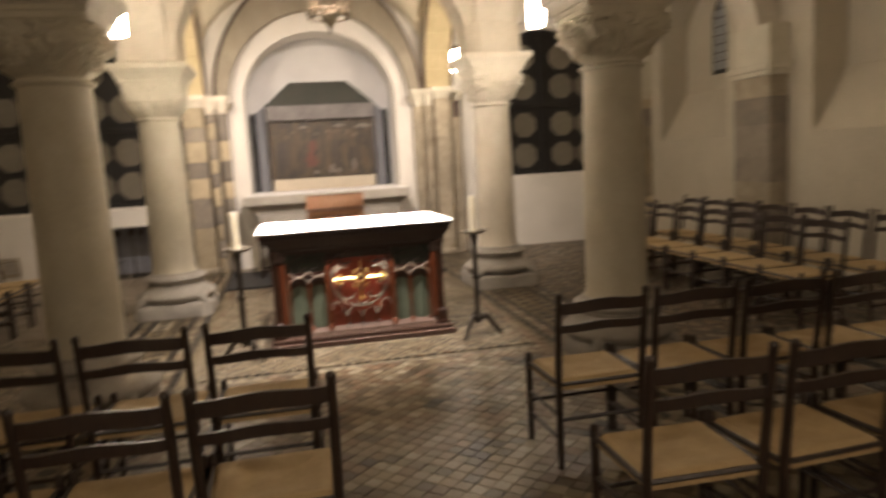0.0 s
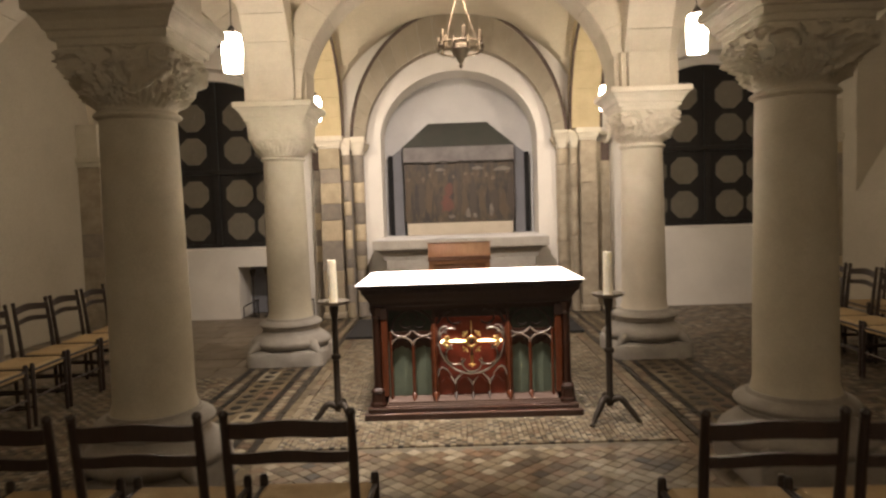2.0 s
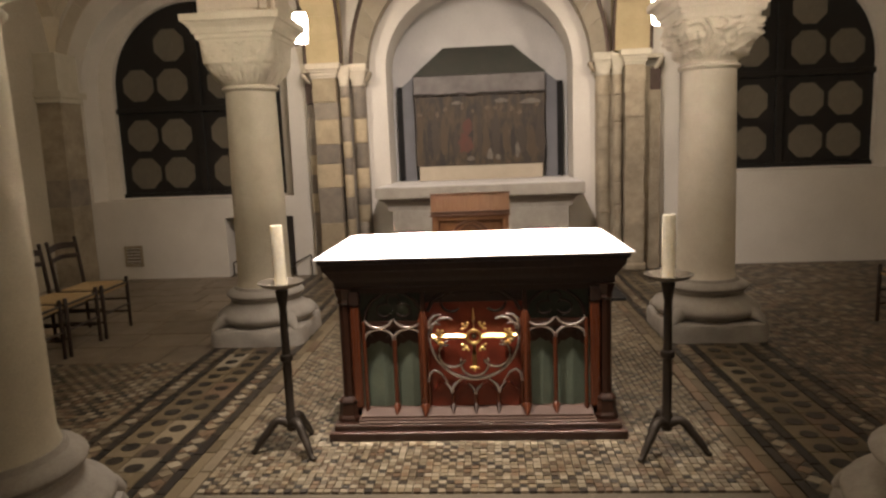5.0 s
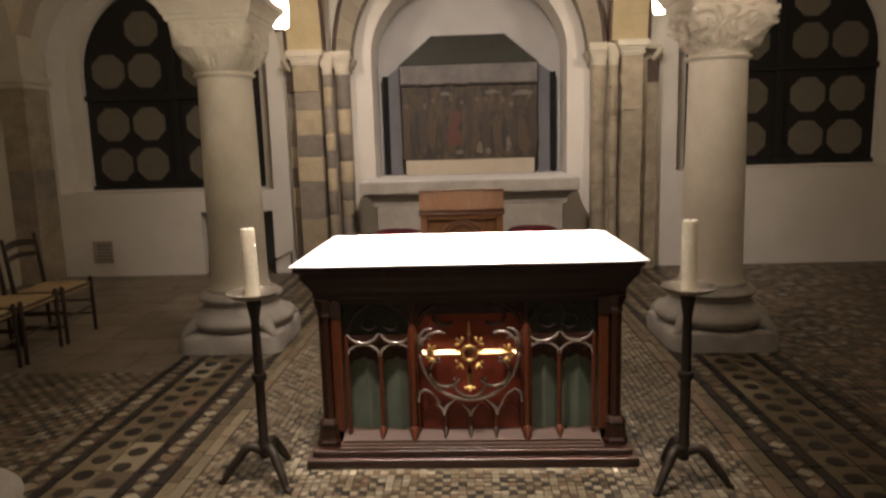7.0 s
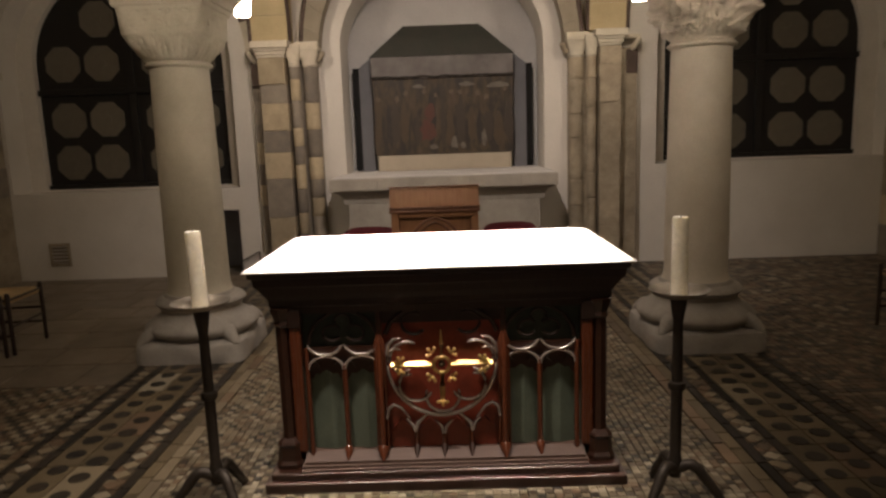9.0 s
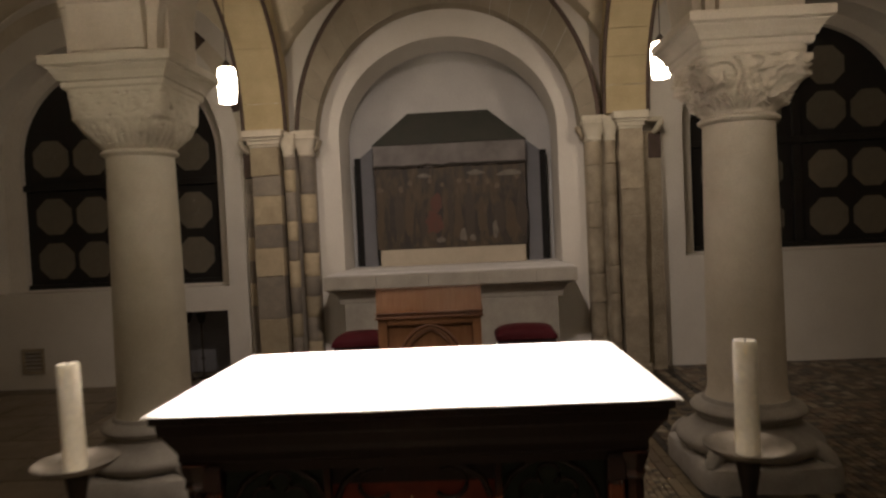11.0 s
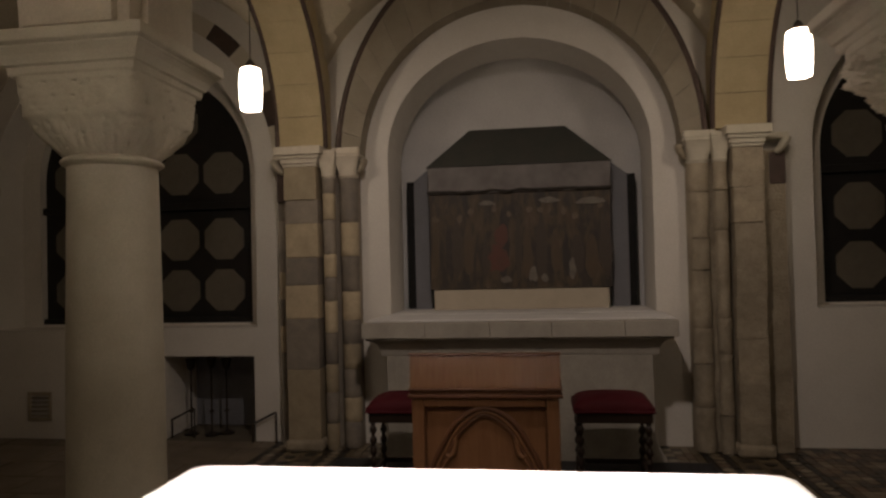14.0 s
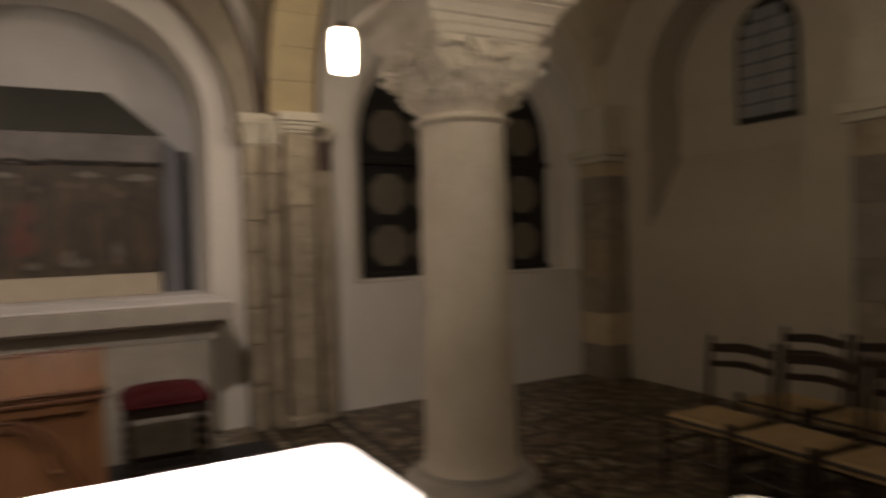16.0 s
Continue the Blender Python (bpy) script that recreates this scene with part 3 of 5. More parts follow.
    rnd, z, k = random.Random(20 + s), 0.0, 0
    while z < 2.16:
        d = rnd.uniform(0.20, 0.34)
        d = 2.168 - z if 2.168 - z - d < 0.12 else d
        bm = bmesh.new()
        box(bm, x0, x1, 0.05 + rnd.uniform(0, 0.012), 0.2, z + 0.001, z + d - 0.001, 0.008)
        part("side_stone", bm, mats[(k + 1) % len(mats)], top)
        z, k = z + d, k + 1
    # dark backing between the shafts
    bm = bmesh.new()
    lo, hi = min(a0, b0, p0, o0) - mid, max(a1, b1, p1, o1) - mid
    box(bm, lo + 0.01, hi - 0.01, 0.055 if striped else 0.024, 0.166, 0.0, 2.45)
    part("backing", bm, mats[-1], top)
    bm = bmesh.new()
    box(bm, -half - 0.03, half + 0.03, -0.175, 0.2, 0.0, 0.10, 0.03)
    part("plinth", bm, GREYSTONE, top)
    return top


NICHESTONE = mat("niche_arch_stone", (0.33, 0.285, 0.215), 0.8, dark=(0.18, 0.15, 0.11), scale=3, fine=80, bump=0.4, depth=0.006, piece=0.14, spread=0.5)
niche_pier(-1, (BEIGE, DARKSTONE), "wall pier of alternating beige and dark stones with shafts",
           ((-1.915, -1.625), (-1.60, -1.487), (-1.46, -1.30), (-2.05, -1.925)))
niche_pier(1, (GREYSTONE, GREYSTONE, GREYSTONE), "weathered grey-brown stone wall pier with slim shafts",
           ((1.815, 2.045), (1.685, 1.795), (1.50, 1.665), (2.135, 2.275)))


def niche_arch():
    top = thing("niche_arch", pose(NX, 0, 2.5), "round moulded arch of brownish stones framing the niche", "arch", kind="structure")
    n = 21
    for k in range(n):
        bm = bmesh.new()
        a0, a1 = 180 * k / n + 0.06, 180 * (k + 1) / n - 0.06
        outer, inner = arc_pts(0, 0, 1.56, 1.90, a0, a1, 3), arc_pts(0, 0, 1.355, 1.345, a1, a0, 3)
        prism(bm, outer + inner, 4.90, WALL_E - 0.004)
        bmesh.ops.recalc_face_normals(bm, faces=bm.faces)
        part("voussoir", bm, NICHESTONE, top)
    bm = bmesh.new()
    tube(bm, [(x, 4.905, z) for x, z in arc_pts(0, 0, 1.55, 1.885, 0, 180, 40)], 0.026, 8)
    part("edge_roll", bm, EDGE, top, "dark reddish edge moulding", smooth=50)
    return top


niche_arch()


def wall_arch():
    """The flat arch round the window, of long cream and short dark stones."""
    top = thing("wall_arch", pose(-3.65, WALL_E, 2.5), "flat wall arch of cream stones between short dark stones", "arch", kind="structure")
    a, k = 0.0, 0
    while a < 176:
        b = min(a + (14.5 if a == 0 else 17.5 if k % 2 == 0 else 11.3), 178)
        bm = bmesh.new()
        prism(bm, arc_pts(0, 0, 1.69, 1.69, a + 0.05, b - 0.05, 4) + arc_pts(0, 0, 1.53, 1.53, b - 0.05, a + 0.05, 4), -0.02, -0.003)
        bmesh.ops.recalc_face_normals(bm, faces=bm.faces)
        part("voussoir", bm, EDGE if k % 2 and a < 75 else ARCHPLASTER, top)
        a, k = b, k + 1
    return top


wall_arch()


def wall_pier(name, x, y, sx, wide, deep, label):
    """A flat pier against an aisle wall; sx points into the aisle."""
    top = thing(name, pose(x, y, 0), label, "pier", "aisle wall piers", "structure")
    rnd = random.Random(int(y * 10) + int(x))
    z = 0.0
    while z < 2.28:
        d = min(rnd.uniform(0.26, 0.42), 2.3 - z)
        bm = bmesh.new()
        j = rnd.uniform(-0.005, 0.005)
        box(bm, min(0, sx * (deep + j)), max(0, sx * (deep + j)), -wide / 2, wide / 2, z + 0.001, z + d - 0.001, 0.004)
        part("stone", bm, rnd.choice((GREYSTONE, GREYSTONE, BEIGE, DARKSTONE)), top)
        z += d
    bm = bmesh.new()
    for e, z0, z1 in ((0.03, 2.30, 2.36), (0.06, 2.362, 2.44), (0.0, 2.442, 2.9)):
        box(bm, min(0, sx * (deep + e)), max(0, sx * (deep + e)), -wide / 2 - e, wide / 2 + e, z0, z1, 0.006)
    part("impost", bm, STONE, top)
    return top


for y in COL_Y:
    wall_pier("wall_pier", XR - 0.002, 1.8 if y > 2 else y, -1, 0.67, 0.26, "grey-brown stone pier against the white aisle wall")
    wall_pier("wall_pier", XL + 0.002, y, 1, 0.6, 0.26, "grey-brown stone pier against the white aisle wall")
wall_pier("corner_pier", XR - 0.002, WALL_E - 0.22, -1, 0.43, 0.30, "brown stone pier in the corner of the crypt")
wall_pier("corner_pier", XL + 0.002, WALL_E - 0.22, 1, 0.43, 0.30, "brown stone pier in the corner of the crypt")


# ---- windows ----
def roundel_window(name, w, label, rows):
    c, h, zb, zs, r = w
    top = thing(name, pose(c, 5.55, 0), label, "window", kind="structure")
    bm = bmesh.new()
    prism(bm, [(-h - 0.03, zb - 0.03), (h + 0.03, zb - 0.03)] + arc_pts(0, zs, h + 0.03, r + 0.03, 0, 180, 28), 0.0, 0.03)
    part("lead_field", bm, LEAD, top, "black leaded field")
    bm = bmesh.new()
    box(bm, -0.045, 0.045, -0.05, -0.002, zb, zs + r - 0.02, 0.006)
    part("mullion", bm, LEAD, top)
    for z in (zb + 0.02, rows[1] + 0.33):
        bm = bmesh.new()
        box(bm, -h, h, -0.056, -0.004, z - 0.035, z + 0.035, 0.006)
        part("glazing_bar", bm, LEAD, top)
    pane = None
    for z in rows:
        for x in (-0.815, -0.345, 0.345, 0.815):
            q = max(0.0, (z + 0.2 - zs) / r)
            if q < 1 and abs(x) + 0.19 < h * math.sqrt(1 - q * q) + 0.02:
                if pane is None:
                    bm = bmesh.new()
                    prism(bm, [(0.222 * math.cos(math.tau * (i + 0.5) / 8), 0.222 * math.sin(math.tau * (i + 0.5) / 8)) for i in range(8)], -0.012, -0.001)
                    prism(bm, [(0.06 * math.cos(math.tau * i / 8), 0.06 * math.sin(math.tau * i / 8)) for i in range(8)], -0.017, -0.0125)
                    pane = part("pane", bm, PANE, top)
                    pane.location = (x, 0, z)
                else:
                    o = new("pane", pane.data)
                    o.parent = top
                    o.location = (x, 0, z)
    return top


roundel_window("window_1", WIN_L, "arched black leaded window with rows of grey roundels", (1.38, 1.89, 2.55, 3.06))
roundel_window("window_2", WIN_R, "arched black leaded window with rows of grey roundels", (1.49, 2.01, 2.65, 3.14))

top = thing("window_3", pose(XR + 0.453, 3.30, 0.08), "small high arched window with frosted grey panes", "window", kind="structure")
turned = pose(0, 0, 0, 0, 0, -90)
bm = bmesh.new()
prism(bm, [(-0.32, 2.46), (0.32, 2.46)] + arc_pts(0, 3.22, 0.32, 0.36, 0, 180, 12), -0.02, -0.001, turned)
part("window_frame", bm, LEAD, top)
FROST = mat("frosted_glass", (0.30, 0.31, 0.32), 0.3, dark=(0.22, 0.23, 0.24), bump=0.2, depth=0.003, scale=9)
for k in range(8):
    z = 2.52 + 0.125 * k
    half = 0.28 * math.sqrt(max(0.05, 1 - max(0.0, (z + 0.11 - 3.22) / 0.34) ** 2))
    for e in (-1, 1):
        bm = bmesh.new()
        box(bm, min(e * 0.008, e * half), max(e * 0.008, e * half), -0.027, -0.0205, z, z + 0.112, 0.003, turned)
        part("pane", bm, FROST, top)
for c, h in RECESS:
    bm = bmesh.new()
    v = [bm.verts.new(q) for y in (c - h + 0.003, c + h - 0.003) for q in ((XR + 0.004, y, 1.602), (XR + 0.451, y, 1.602), (XR + 0.451, y, 2.32))]
    for q in ((0, 1, 2), (5, 4, 3), (0, 2, 5, 3), (1, 4, 5, 2), (0, 3, 4, 1)):
        bm.faces.new([v[n] for n in q])
    bmesh.ops.recalc_face_normals(bm, faces=bm.faces)
    structure(part("window_sill_slope", bm, AISLE_DIM), "steep plastered sill of the deep window recess", "sill")


# ---- the niche: table, shrine ----
def stone_table():
    top = thing("stone_table", pose(CX + 0.005, 4.42, 0), "grey stone altar table with moulded edge under the niche", "altar table")
    # slab of five stones with tight joints
    edges = (-1.225, -0.71, -0.20, 0.28, 0.83, 1.225)
    for a, b in zip(edges, edges[1:]):
        bm = bmesh.new()
        box(bm, a + 0.001, b - 0.001, 0.0, 0.676, 1.0, 1.125, 0.006)
        part("slab", bm, TABLESTONE, top)
    bm = bmesh.new()
    prof = [(1.19, 0.999), (1.19, 0.985), (1.18, 0.98)] + [(1.178 - 0.085 * math.sin(radians(9 * k)), 0.978 - 0.12 * (1 - math.cos(radians(9 * k)))) for k in range(11)] + [(1.088, 0.85)]
    rings = [[bm.verts.new(q) for q in ((-a, 0.02 + (1.19 - a), z), (a, 0.02 + (1.19 - a), z), (a, 0.676, z), (-a, 0.676, z))] for a, z in prof]
    for a, b in zip(rings, rings[1:]):
        for i in range(4):
            bm.faces.new((b[i], b[(i + 1) % 4], a[(i + 1) % 4], a[i]))
    bm.faces.new(rings[0]), bm.faces.new(rings[-1][::-1])
    part("cornice", bm, TABLESTONE, top, "hollow stone moulding", smooth=35)
    bm = bmesh.new()
    side = [(1.14, 0.0), (1.13, 0.06), (1.085, 0.11), (1.055, 0.17), (1.045, 0.25), (1.045, 0.849)]
    prism(bm, [(-x, z) for x, z in side[:1]] + side + [(-x, z) for x, z in side[:0:-1]], 0.12, 0.676)
    part("front_panel", bm, TABLESTONE, top)
    for s in (-1, 1):
        bm = bmesh.new()
        prism(bm, [(s * 0.985, 0.30), (s * 0.965, 0.30), (s * 0.965, 0.78), (s * 0.985, 0.78)][::s], 0.114, 0.1195)
        bmesh.ops.recalc_face_normals(bm, faces=bm.faces)
        part("panel_bead", bm, TABLESTONE, top)
    return top


stone_table()
bm = bmesh.new()
box(bm, NX - NHW + 0.002, NX + NHW - 0.002, 5.06, 5.9, 1.128, 1.148, 0.004)
# white sheet laid over the stone slab to paint its brightly lit top
box(bm, NX - 1.215, NX + 1.185, 4.46, 5.059, 1.128, 1.142, 0.004)
structure(part("window_sill_niche", bm, NICHE), "thin white niche sill, with a white sheet for the lit slab top", "sill")


def shrine():
    cx = 0.09
    top = thing("shrine", pose(cx, 5.5, 1.148), "dark painted chest-shaped shrine with hipped black roof in niche", "shrine")
    top.scale = (0.965, 1.0, 0.99)
    bm = bmesh.new()
    box(bm, -0.84, 0.84, 0.0, 0.34, 0.0, 0.19, 0.008)
    part("sill", bm, SHRINEBASE, top, "pale stone sill under the shrine")
    bm = bmesh.new()
    box(bm, -0.87, 0.87, -0.01, 0.34, 0.192, 1.13, 0.006)
    part("body", bm, PAINTED, top, "faded dark painted front with plain robed shapes")
    # faded shapes on the painted front
    rnd = random.Random(8)
    tones = {"shape_red": (0.105, 0.034, 0.022), "shape_ochre": (0.075, 0.05, 0.026), "shape_grey": (0.17, 0.15, 0.12), "shape_tan": (0.13, 0.098, 0.062), "shape_brown": (0.048, 0.034, 0.024), "shape_black": (0.022, 0.018, 0.015)}
    ms = {k: mat(k, v, 0.6, dark=tuple(0.6 * c + 0.4 * q for c, q in zip((0.055, 0.042, 0.032), v)), scale=11, fine=45, bump=0.3, depth=0.004, spread=0.25) for k, v in tones.items()}
    shapes = [(-0.20, 0.34, 0.085, 0.30, "red"), (-0.17, 0.58, 0.055, 0.24, "red"), (0.30, 0.99, 0.09, 0.06, "grey"), (-0.30, 0.98, 0.07, 0.05, "grey"), (0.68, 0.96, 0.12, 0.07, "grey"),
              (0.50, 0.28, 0.03, 0.20, "grey"), (0.13, 0.255, 0.035, 0.15, "grey"), (-0.13, 0.245, 0.05, 0.07, "grey"), (0.24, 0.25, 0.03, 0.08, "grey")]
    for k in range(15):
        shapes.append((-0.80 + 0.113 * k + rnd.uniform(-0.03, 0.03), 0.24 + rnd.uniform(0, 0.08), rnd.uniform(0.03, 0.055), rnd.uniform(0.42, 0.66), ("ochre", "black", "brown", "ochre", "brown")[k % 5]))
        shapes.append((-0.79 + 0.113 * k + rnd.uniform(-0.03, 0.03), 0.86 + rnd.uniform(-0.05, 0.07), rnd.uniform(0.02, 0.032), rnd.uniform(0.05, 0.09), ("tan", "brown", "tan")[k % 3]))
    for layer, (x, z0, wd, hgt, tone) in enumerate(sorted(shapes, key=lambda q: q[4] in ("grey", "red", "tan"))):
        n = 14
        out = []
        for i in range(n):
            a = math.tau * i / n
            q = rnd.uniform(0.72, 1.15)
            out.append((x + wd * math.cos(a) * q * (1.15 - 0.3 * math.sin(a)), z0 + hgt * (0.5 + 0.5 * math.sin(a) * q)))
        bm = bmesh.new()
        prism(bm, out, -0.0115 - 0.0005 * layer, -0.008)
        part("painted_shape", bm, ms["shape_" + tone], top)
    # the lid's edge, with its worn lower moulding
    bm = bmesh.new()
    box(bm, -0.875, 0.875, -0.03, 0.34, 1.10, 1.36, 0.008)
    part("lid_edge", bm, LIDPAINT, top, "grey-brown painted lid edge")
    bm = bmesh.new()
    pts = [(-0.88 + 1.76 * k / 40, -0.034, 1.118 + 0.022 * noise.noise(Vector((k * 0.31, 0, 5))) + 0.008 * noise.noise(Vector((k * 0.9, 3, 0)))) for k in range(41)]
    tube(bm, pts, [0.016 + 0.008 * noise.noise(Vector((k * 0.5, 7, 0))) for k in range(41)], 6)
    part("lid_moulding", bm, ms["shape_black"], top)
    bm = bmesh.new()
    a = [bm.verts.new(p) for p in ((-0.89, -0.04, 1.362), (0.89, -0.04, 1.362), (0.89, 0.36, 1.362), (-0.89, 0.36, 1.362))]
    b = [bm.verts.new(p) for p in ((-0.47, 0.14, 1.735), (0.47, 0.14, 1.735), (0.47, 0.30, 1.735), (-0.47, 0.30, 1.735))]
    bm.faces.new(a[::-1]), bm.faces.new(b)
    for i in range(4):
        bm.faces.new((a[i], a[(i + 1) % 4], b[(i + 1) % 4], b[i]))
    part("roof", bm, ROOFDARK, top, "hipped black roof")
    return top


PAINTED = mat("faded_painting", (0.05, 0.04, 0.03), 0.6, dark=(0.12, 0.09, 0.06), scale=3.4, fine=18, bump=0.15, depth=0.004, spread=0.5)
nodes, links = PAINTED.node_tree.nodes, PAINTED.node_tree.links
stretch = nodes.new("ShaderNodeMapping")
stretch.inputs["Scale"].default_value = (2.6, 1.0, 0.9)
links.new(next(q for q in nodes if q.bl_idname == "ShaderNodeTexCoord").outputs["Object"], stretch.inputs[0])
noises = [q for q in nodes if q.bl_idname == "ShaderNodeTexNoise"]
for q in noises:
    links.new(stretch.outputs[0], q.inputs["Vector"])
noises[0].inputs["Distortion"].default_value = 0.2
noises[0].inputs["Detail"].default_value = 3.0
tint = nodes.new("ShaderNodeValToRGB")
bands = tint.color_ramp.elements
bands[0].position, bands[0].color, bands[1].position, bands[1].color = 0.28, (0.017, 0.014, 0.012, 1), 0.80, (0.16, 0.125, 0.085, 1)
for at, tone in ((0.45, (0.036, 0.027, 0.019, 1)), (0.56, (0.070, 0.048, 0.027, 1)), (0.66, (0.088, 0.064, 0.040, 1))):
    bands.new(at).color = tone
links.new(noises[0].outputs["Fac"], tint.inputs[0])
links.new(tint.outputs[0], next(q for q in nodes if q.bl_idname == "ShaderNodeHueSaturation").inputs["Color"])
LIDPAINT = mat("faded_lid", (0.215, 0.195, 0.185), 0.65, dark=(0.05, 0.042, 0.038), scale=5, fine=40, bump=0.25, depth=0.004, spread=0.5)
shrine()
for s in (-1, 1):
    bm = bmesh.new()
    x0, x1 = 0.09 + s * 0.865, 0.09 + s * 1.02
    prism(bm, [(min(x0, x1), 1.148), (max(x0, x1), 1.148), (max(x0, x1), 2.46 + (0.06 if s < 0 else -0.06)), (min(x0, x1), 2.46 + (-0.06 if s < 0 else 0.06))][:4], 5.70, 5.84)
    tagged(part("shrine_side_panel", bm, SLATE), "grey upright panel standing beside the shrine", "panel")
    # black box in place of a deep slit, its shade put in as colour
    bm = bmesh.new()
    x0, x1 = 0.09 + s * 1.024, 0.09 + s * 1.10
    box(bm, min(x0, x1), max(x0, x1), 5.74, 5.89, 1.15, 2.40)
    tagged(part("shaded_gap", bm, VOID), "narrow black box for the shaded gap beside the grey panel", "post")


# ---- altar ----
def altar():
    c = 0.068
    top = thing("altar", pose(c, 0.0, 0.0), "dark carved gothic wooden altar with green and red panels", "altar")
    bm = bmesh.new()
    box(bm, -0.806, 0.806, -0.055, 1.10, 0.0, 0.05, 0.008)
    box(bm, -0.78, 0.78, -0.03, 1.075, 0.05, 0.085, 0.008)
    part("plinth", bm, ALTARDARK, top)
    bm = bmesh.new()
    for y0, z0, z1 in ((-0.022, 0.0855, 0.098), (-0.008, 0.0985, 0.110)):
        box(bm, -0.645, 0.645, y0, 0.06, z0, z1, 0.005)
    part("plinth_moulding", bm, ALTARPLINTH, top, "reddish oak foot moulding")
    # sloping sill, over which the shafts end in points
    bm = bmesh.new()
    v = [bm.verts.new(q) for x in (-0.632, 0.632) for q in ((x, 0.004, 0.1105), (x, 0.1, 0.1105), (x, 0.1, 0.150), (x, 0.065, 0.148), (x, 0.004, 0.122))]
    for i in range(5):
        bm.faces.new((v[i], v[(i + 1) % 5], v[5 + (i + 1) % 5], v[5 + i]))
    bm.faces.new(v[:5][::-1]), bm.faces.new(v[5:])
    bmesh.ops.recalc_face_normals(bm, faces=bm.faces)
    part("sill", bm, ALTARPLINTH, top, "pinkish worn sloping sill")
    bm = bmesh.new()
    box(bm, -0.70, 0.70, 0.105, 1.0, 0.086, 0.83)
    part("body", bm, ALTARDARK, top)
    # panels, painted dark behind the upper tracery
    for x0, x1, m, nm in ((-0.625, -0.285, GREEN, "green_panel"), (0.285, 0.625, GREEN, "green_panel"), (-0.265, 0.265, RED, "red_panel")):
        bm = bmesh.new()
        box(bm, x0, x1, 0.092, 0.104, 0.15, 0.585 if m is GREEN else 0.735)
        part(nm, bm, m, top, "dull green painted panel" if m is GREEN else "red painted panel")
        bm = bmesh.new()
        box(bm, x0, x1, 0.092, 0.104, 0.586 if m is GREEN else 0.736, 0.82)
        part("upper_panel", bm, GREENDARK if m is GREEN else ALTARBLACK, top, "dark upper panel behind tracery")

    def bar(name, pts, r, material, seg=8, label=""):
        p = bmesh.new()
        tube(p, pts, r, seg)
        return part(name, p, material, top, label, smooth=50)

    # corners: dark outer pillar on a pedestal, and a reddish flat stile beside it
    for s in (-1, 1):
        for y in (0.075, 0.985):
            p = bmesh.new()
            x = s * 0.708
            lathe(p, [(0.036, 0.22), (0.032, 0.25), (0.032, 0.74), (0.042, 0.755), (0.036, 0.77), (0.052, 0.81), (0.056, 0.83)], 8, x, y)
            part("corner_pillar", p, ALTARDARK, top, smooth=30)
            p = bmesh.new()
            square = [(0.060, 0.086), (0.060, 0.105), (0.053, 0.12), (0.047, 0.185), (0.052, 0.195), (0.046, 0.208), (0.034, 0.222)]
            rings = [[p.verts.new((x + a * h, y + b * h, z)) for a, b in ((-1, -0.6), (-0.6, -1), (0.6, -1), (1, -0.6), (1, 0.6), (0.6, 1), (-0.6, 1), (-1, 0.6))] for h, z in square]
            for a, b in zip(rings, rings[1:]):
                for i in range(8):
                    p.faces.new((a[i], a[(i + 1) % 8], b[(i + 1) % 8], b[i]))
            p.faces.new(rings[0][::-1]), p.faces.new(rings[-1])
            part("pedestal", p, ALTARDARK, top)
        p = bmesh.new()
        box(p, s * 0.650 - 0.026, s * 0.650 + 0.026, 0.045, 0.105, 0.15, 0.735, 0.010)
        part("stile", p, ALTARWOOD, top)
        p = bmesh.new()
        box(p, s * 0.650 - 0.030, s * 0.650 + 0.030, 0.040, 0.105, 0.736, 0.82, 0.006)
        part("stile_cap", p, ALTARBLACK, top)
        bar("shaft", [(s * 0.603, 0.055, 0.155), (s * 0.603, 0.055, 0.64)], 0.011, ALTARWOOD)
        # stile between the bays: three rolls with a pointed head
        for dx, yy, r in ((-0.017, 0.055, 0.011), (0.017, 0.055, 0.011), (0.0, 0.035, 0.014)):
            bar("shaft", [(s * 0.277 + dx, yy, 0.15), (s * 0.277 + dx, yy, 0.65), (s * 0.277 + dx * 0.3, yy, 0.695)], [r, r, 0.003], ALTARWOOD)
        bar("shaft_foot", [(s * 0.277, 0.0, 0.118), (s * 0.277, 0.030, 0.165), (s * 0.277, 0.035, 0.18)], [0.005, 0.028, 0.020], ALTARWOOD)
        p = bmesh.new()
        box(p, s * 0.277 - 0.012, s * 0.277 + 0.012, 0.06, 0.105, 0.15, 0.82, 0.004)
        part("stile", p, ALTARDARK, top)
        bar("mullion", [(s * 0.437, 0.058, 0.15), (s * 0.437, 0.058, 0.56)], 0.012, ALTARWOOD)
        bar("shaft_foot", [(s * 0.437, 0.012, 0.124), (s * 0.437, 0.050, 0.160), (s * 0.437, 0.056, 0.175)], [0.004, 0.021, 0.014], ALTARWOOD)
        bar("shaft_foot", [(s * 0.603, 0.045, 0.122), (s * 0.603, 0.055, 0.165)], [0.005, 0.015], ALTARWOOD)
        # two lights: cusped heads, and a hanging curve that touches each apex
        for cx in (s * 0.356, s * 0.520):
            for e in (-1, 1):
                bar("tracery_head", [(cx + e * x, 0.055, z) for x, z in ((0.079, 0.540), (0.072, 0.566), (0.052, 0.586), (0.026, 0.597), (0.0, 0.601))],
                    [0.0085, 0.0085, 0.008, 0.0075, 0.007], SILVER, 8, "silvered cusped tracery arch")
                bar("tracery_cusp", [(cx + e * x, 0.062, z) for x, z in ((0.060, 0.576), (0.042, 0.560), (0.030, 0.545))], [0.006, 0.006, 0.002], ALTARDARK, 6)
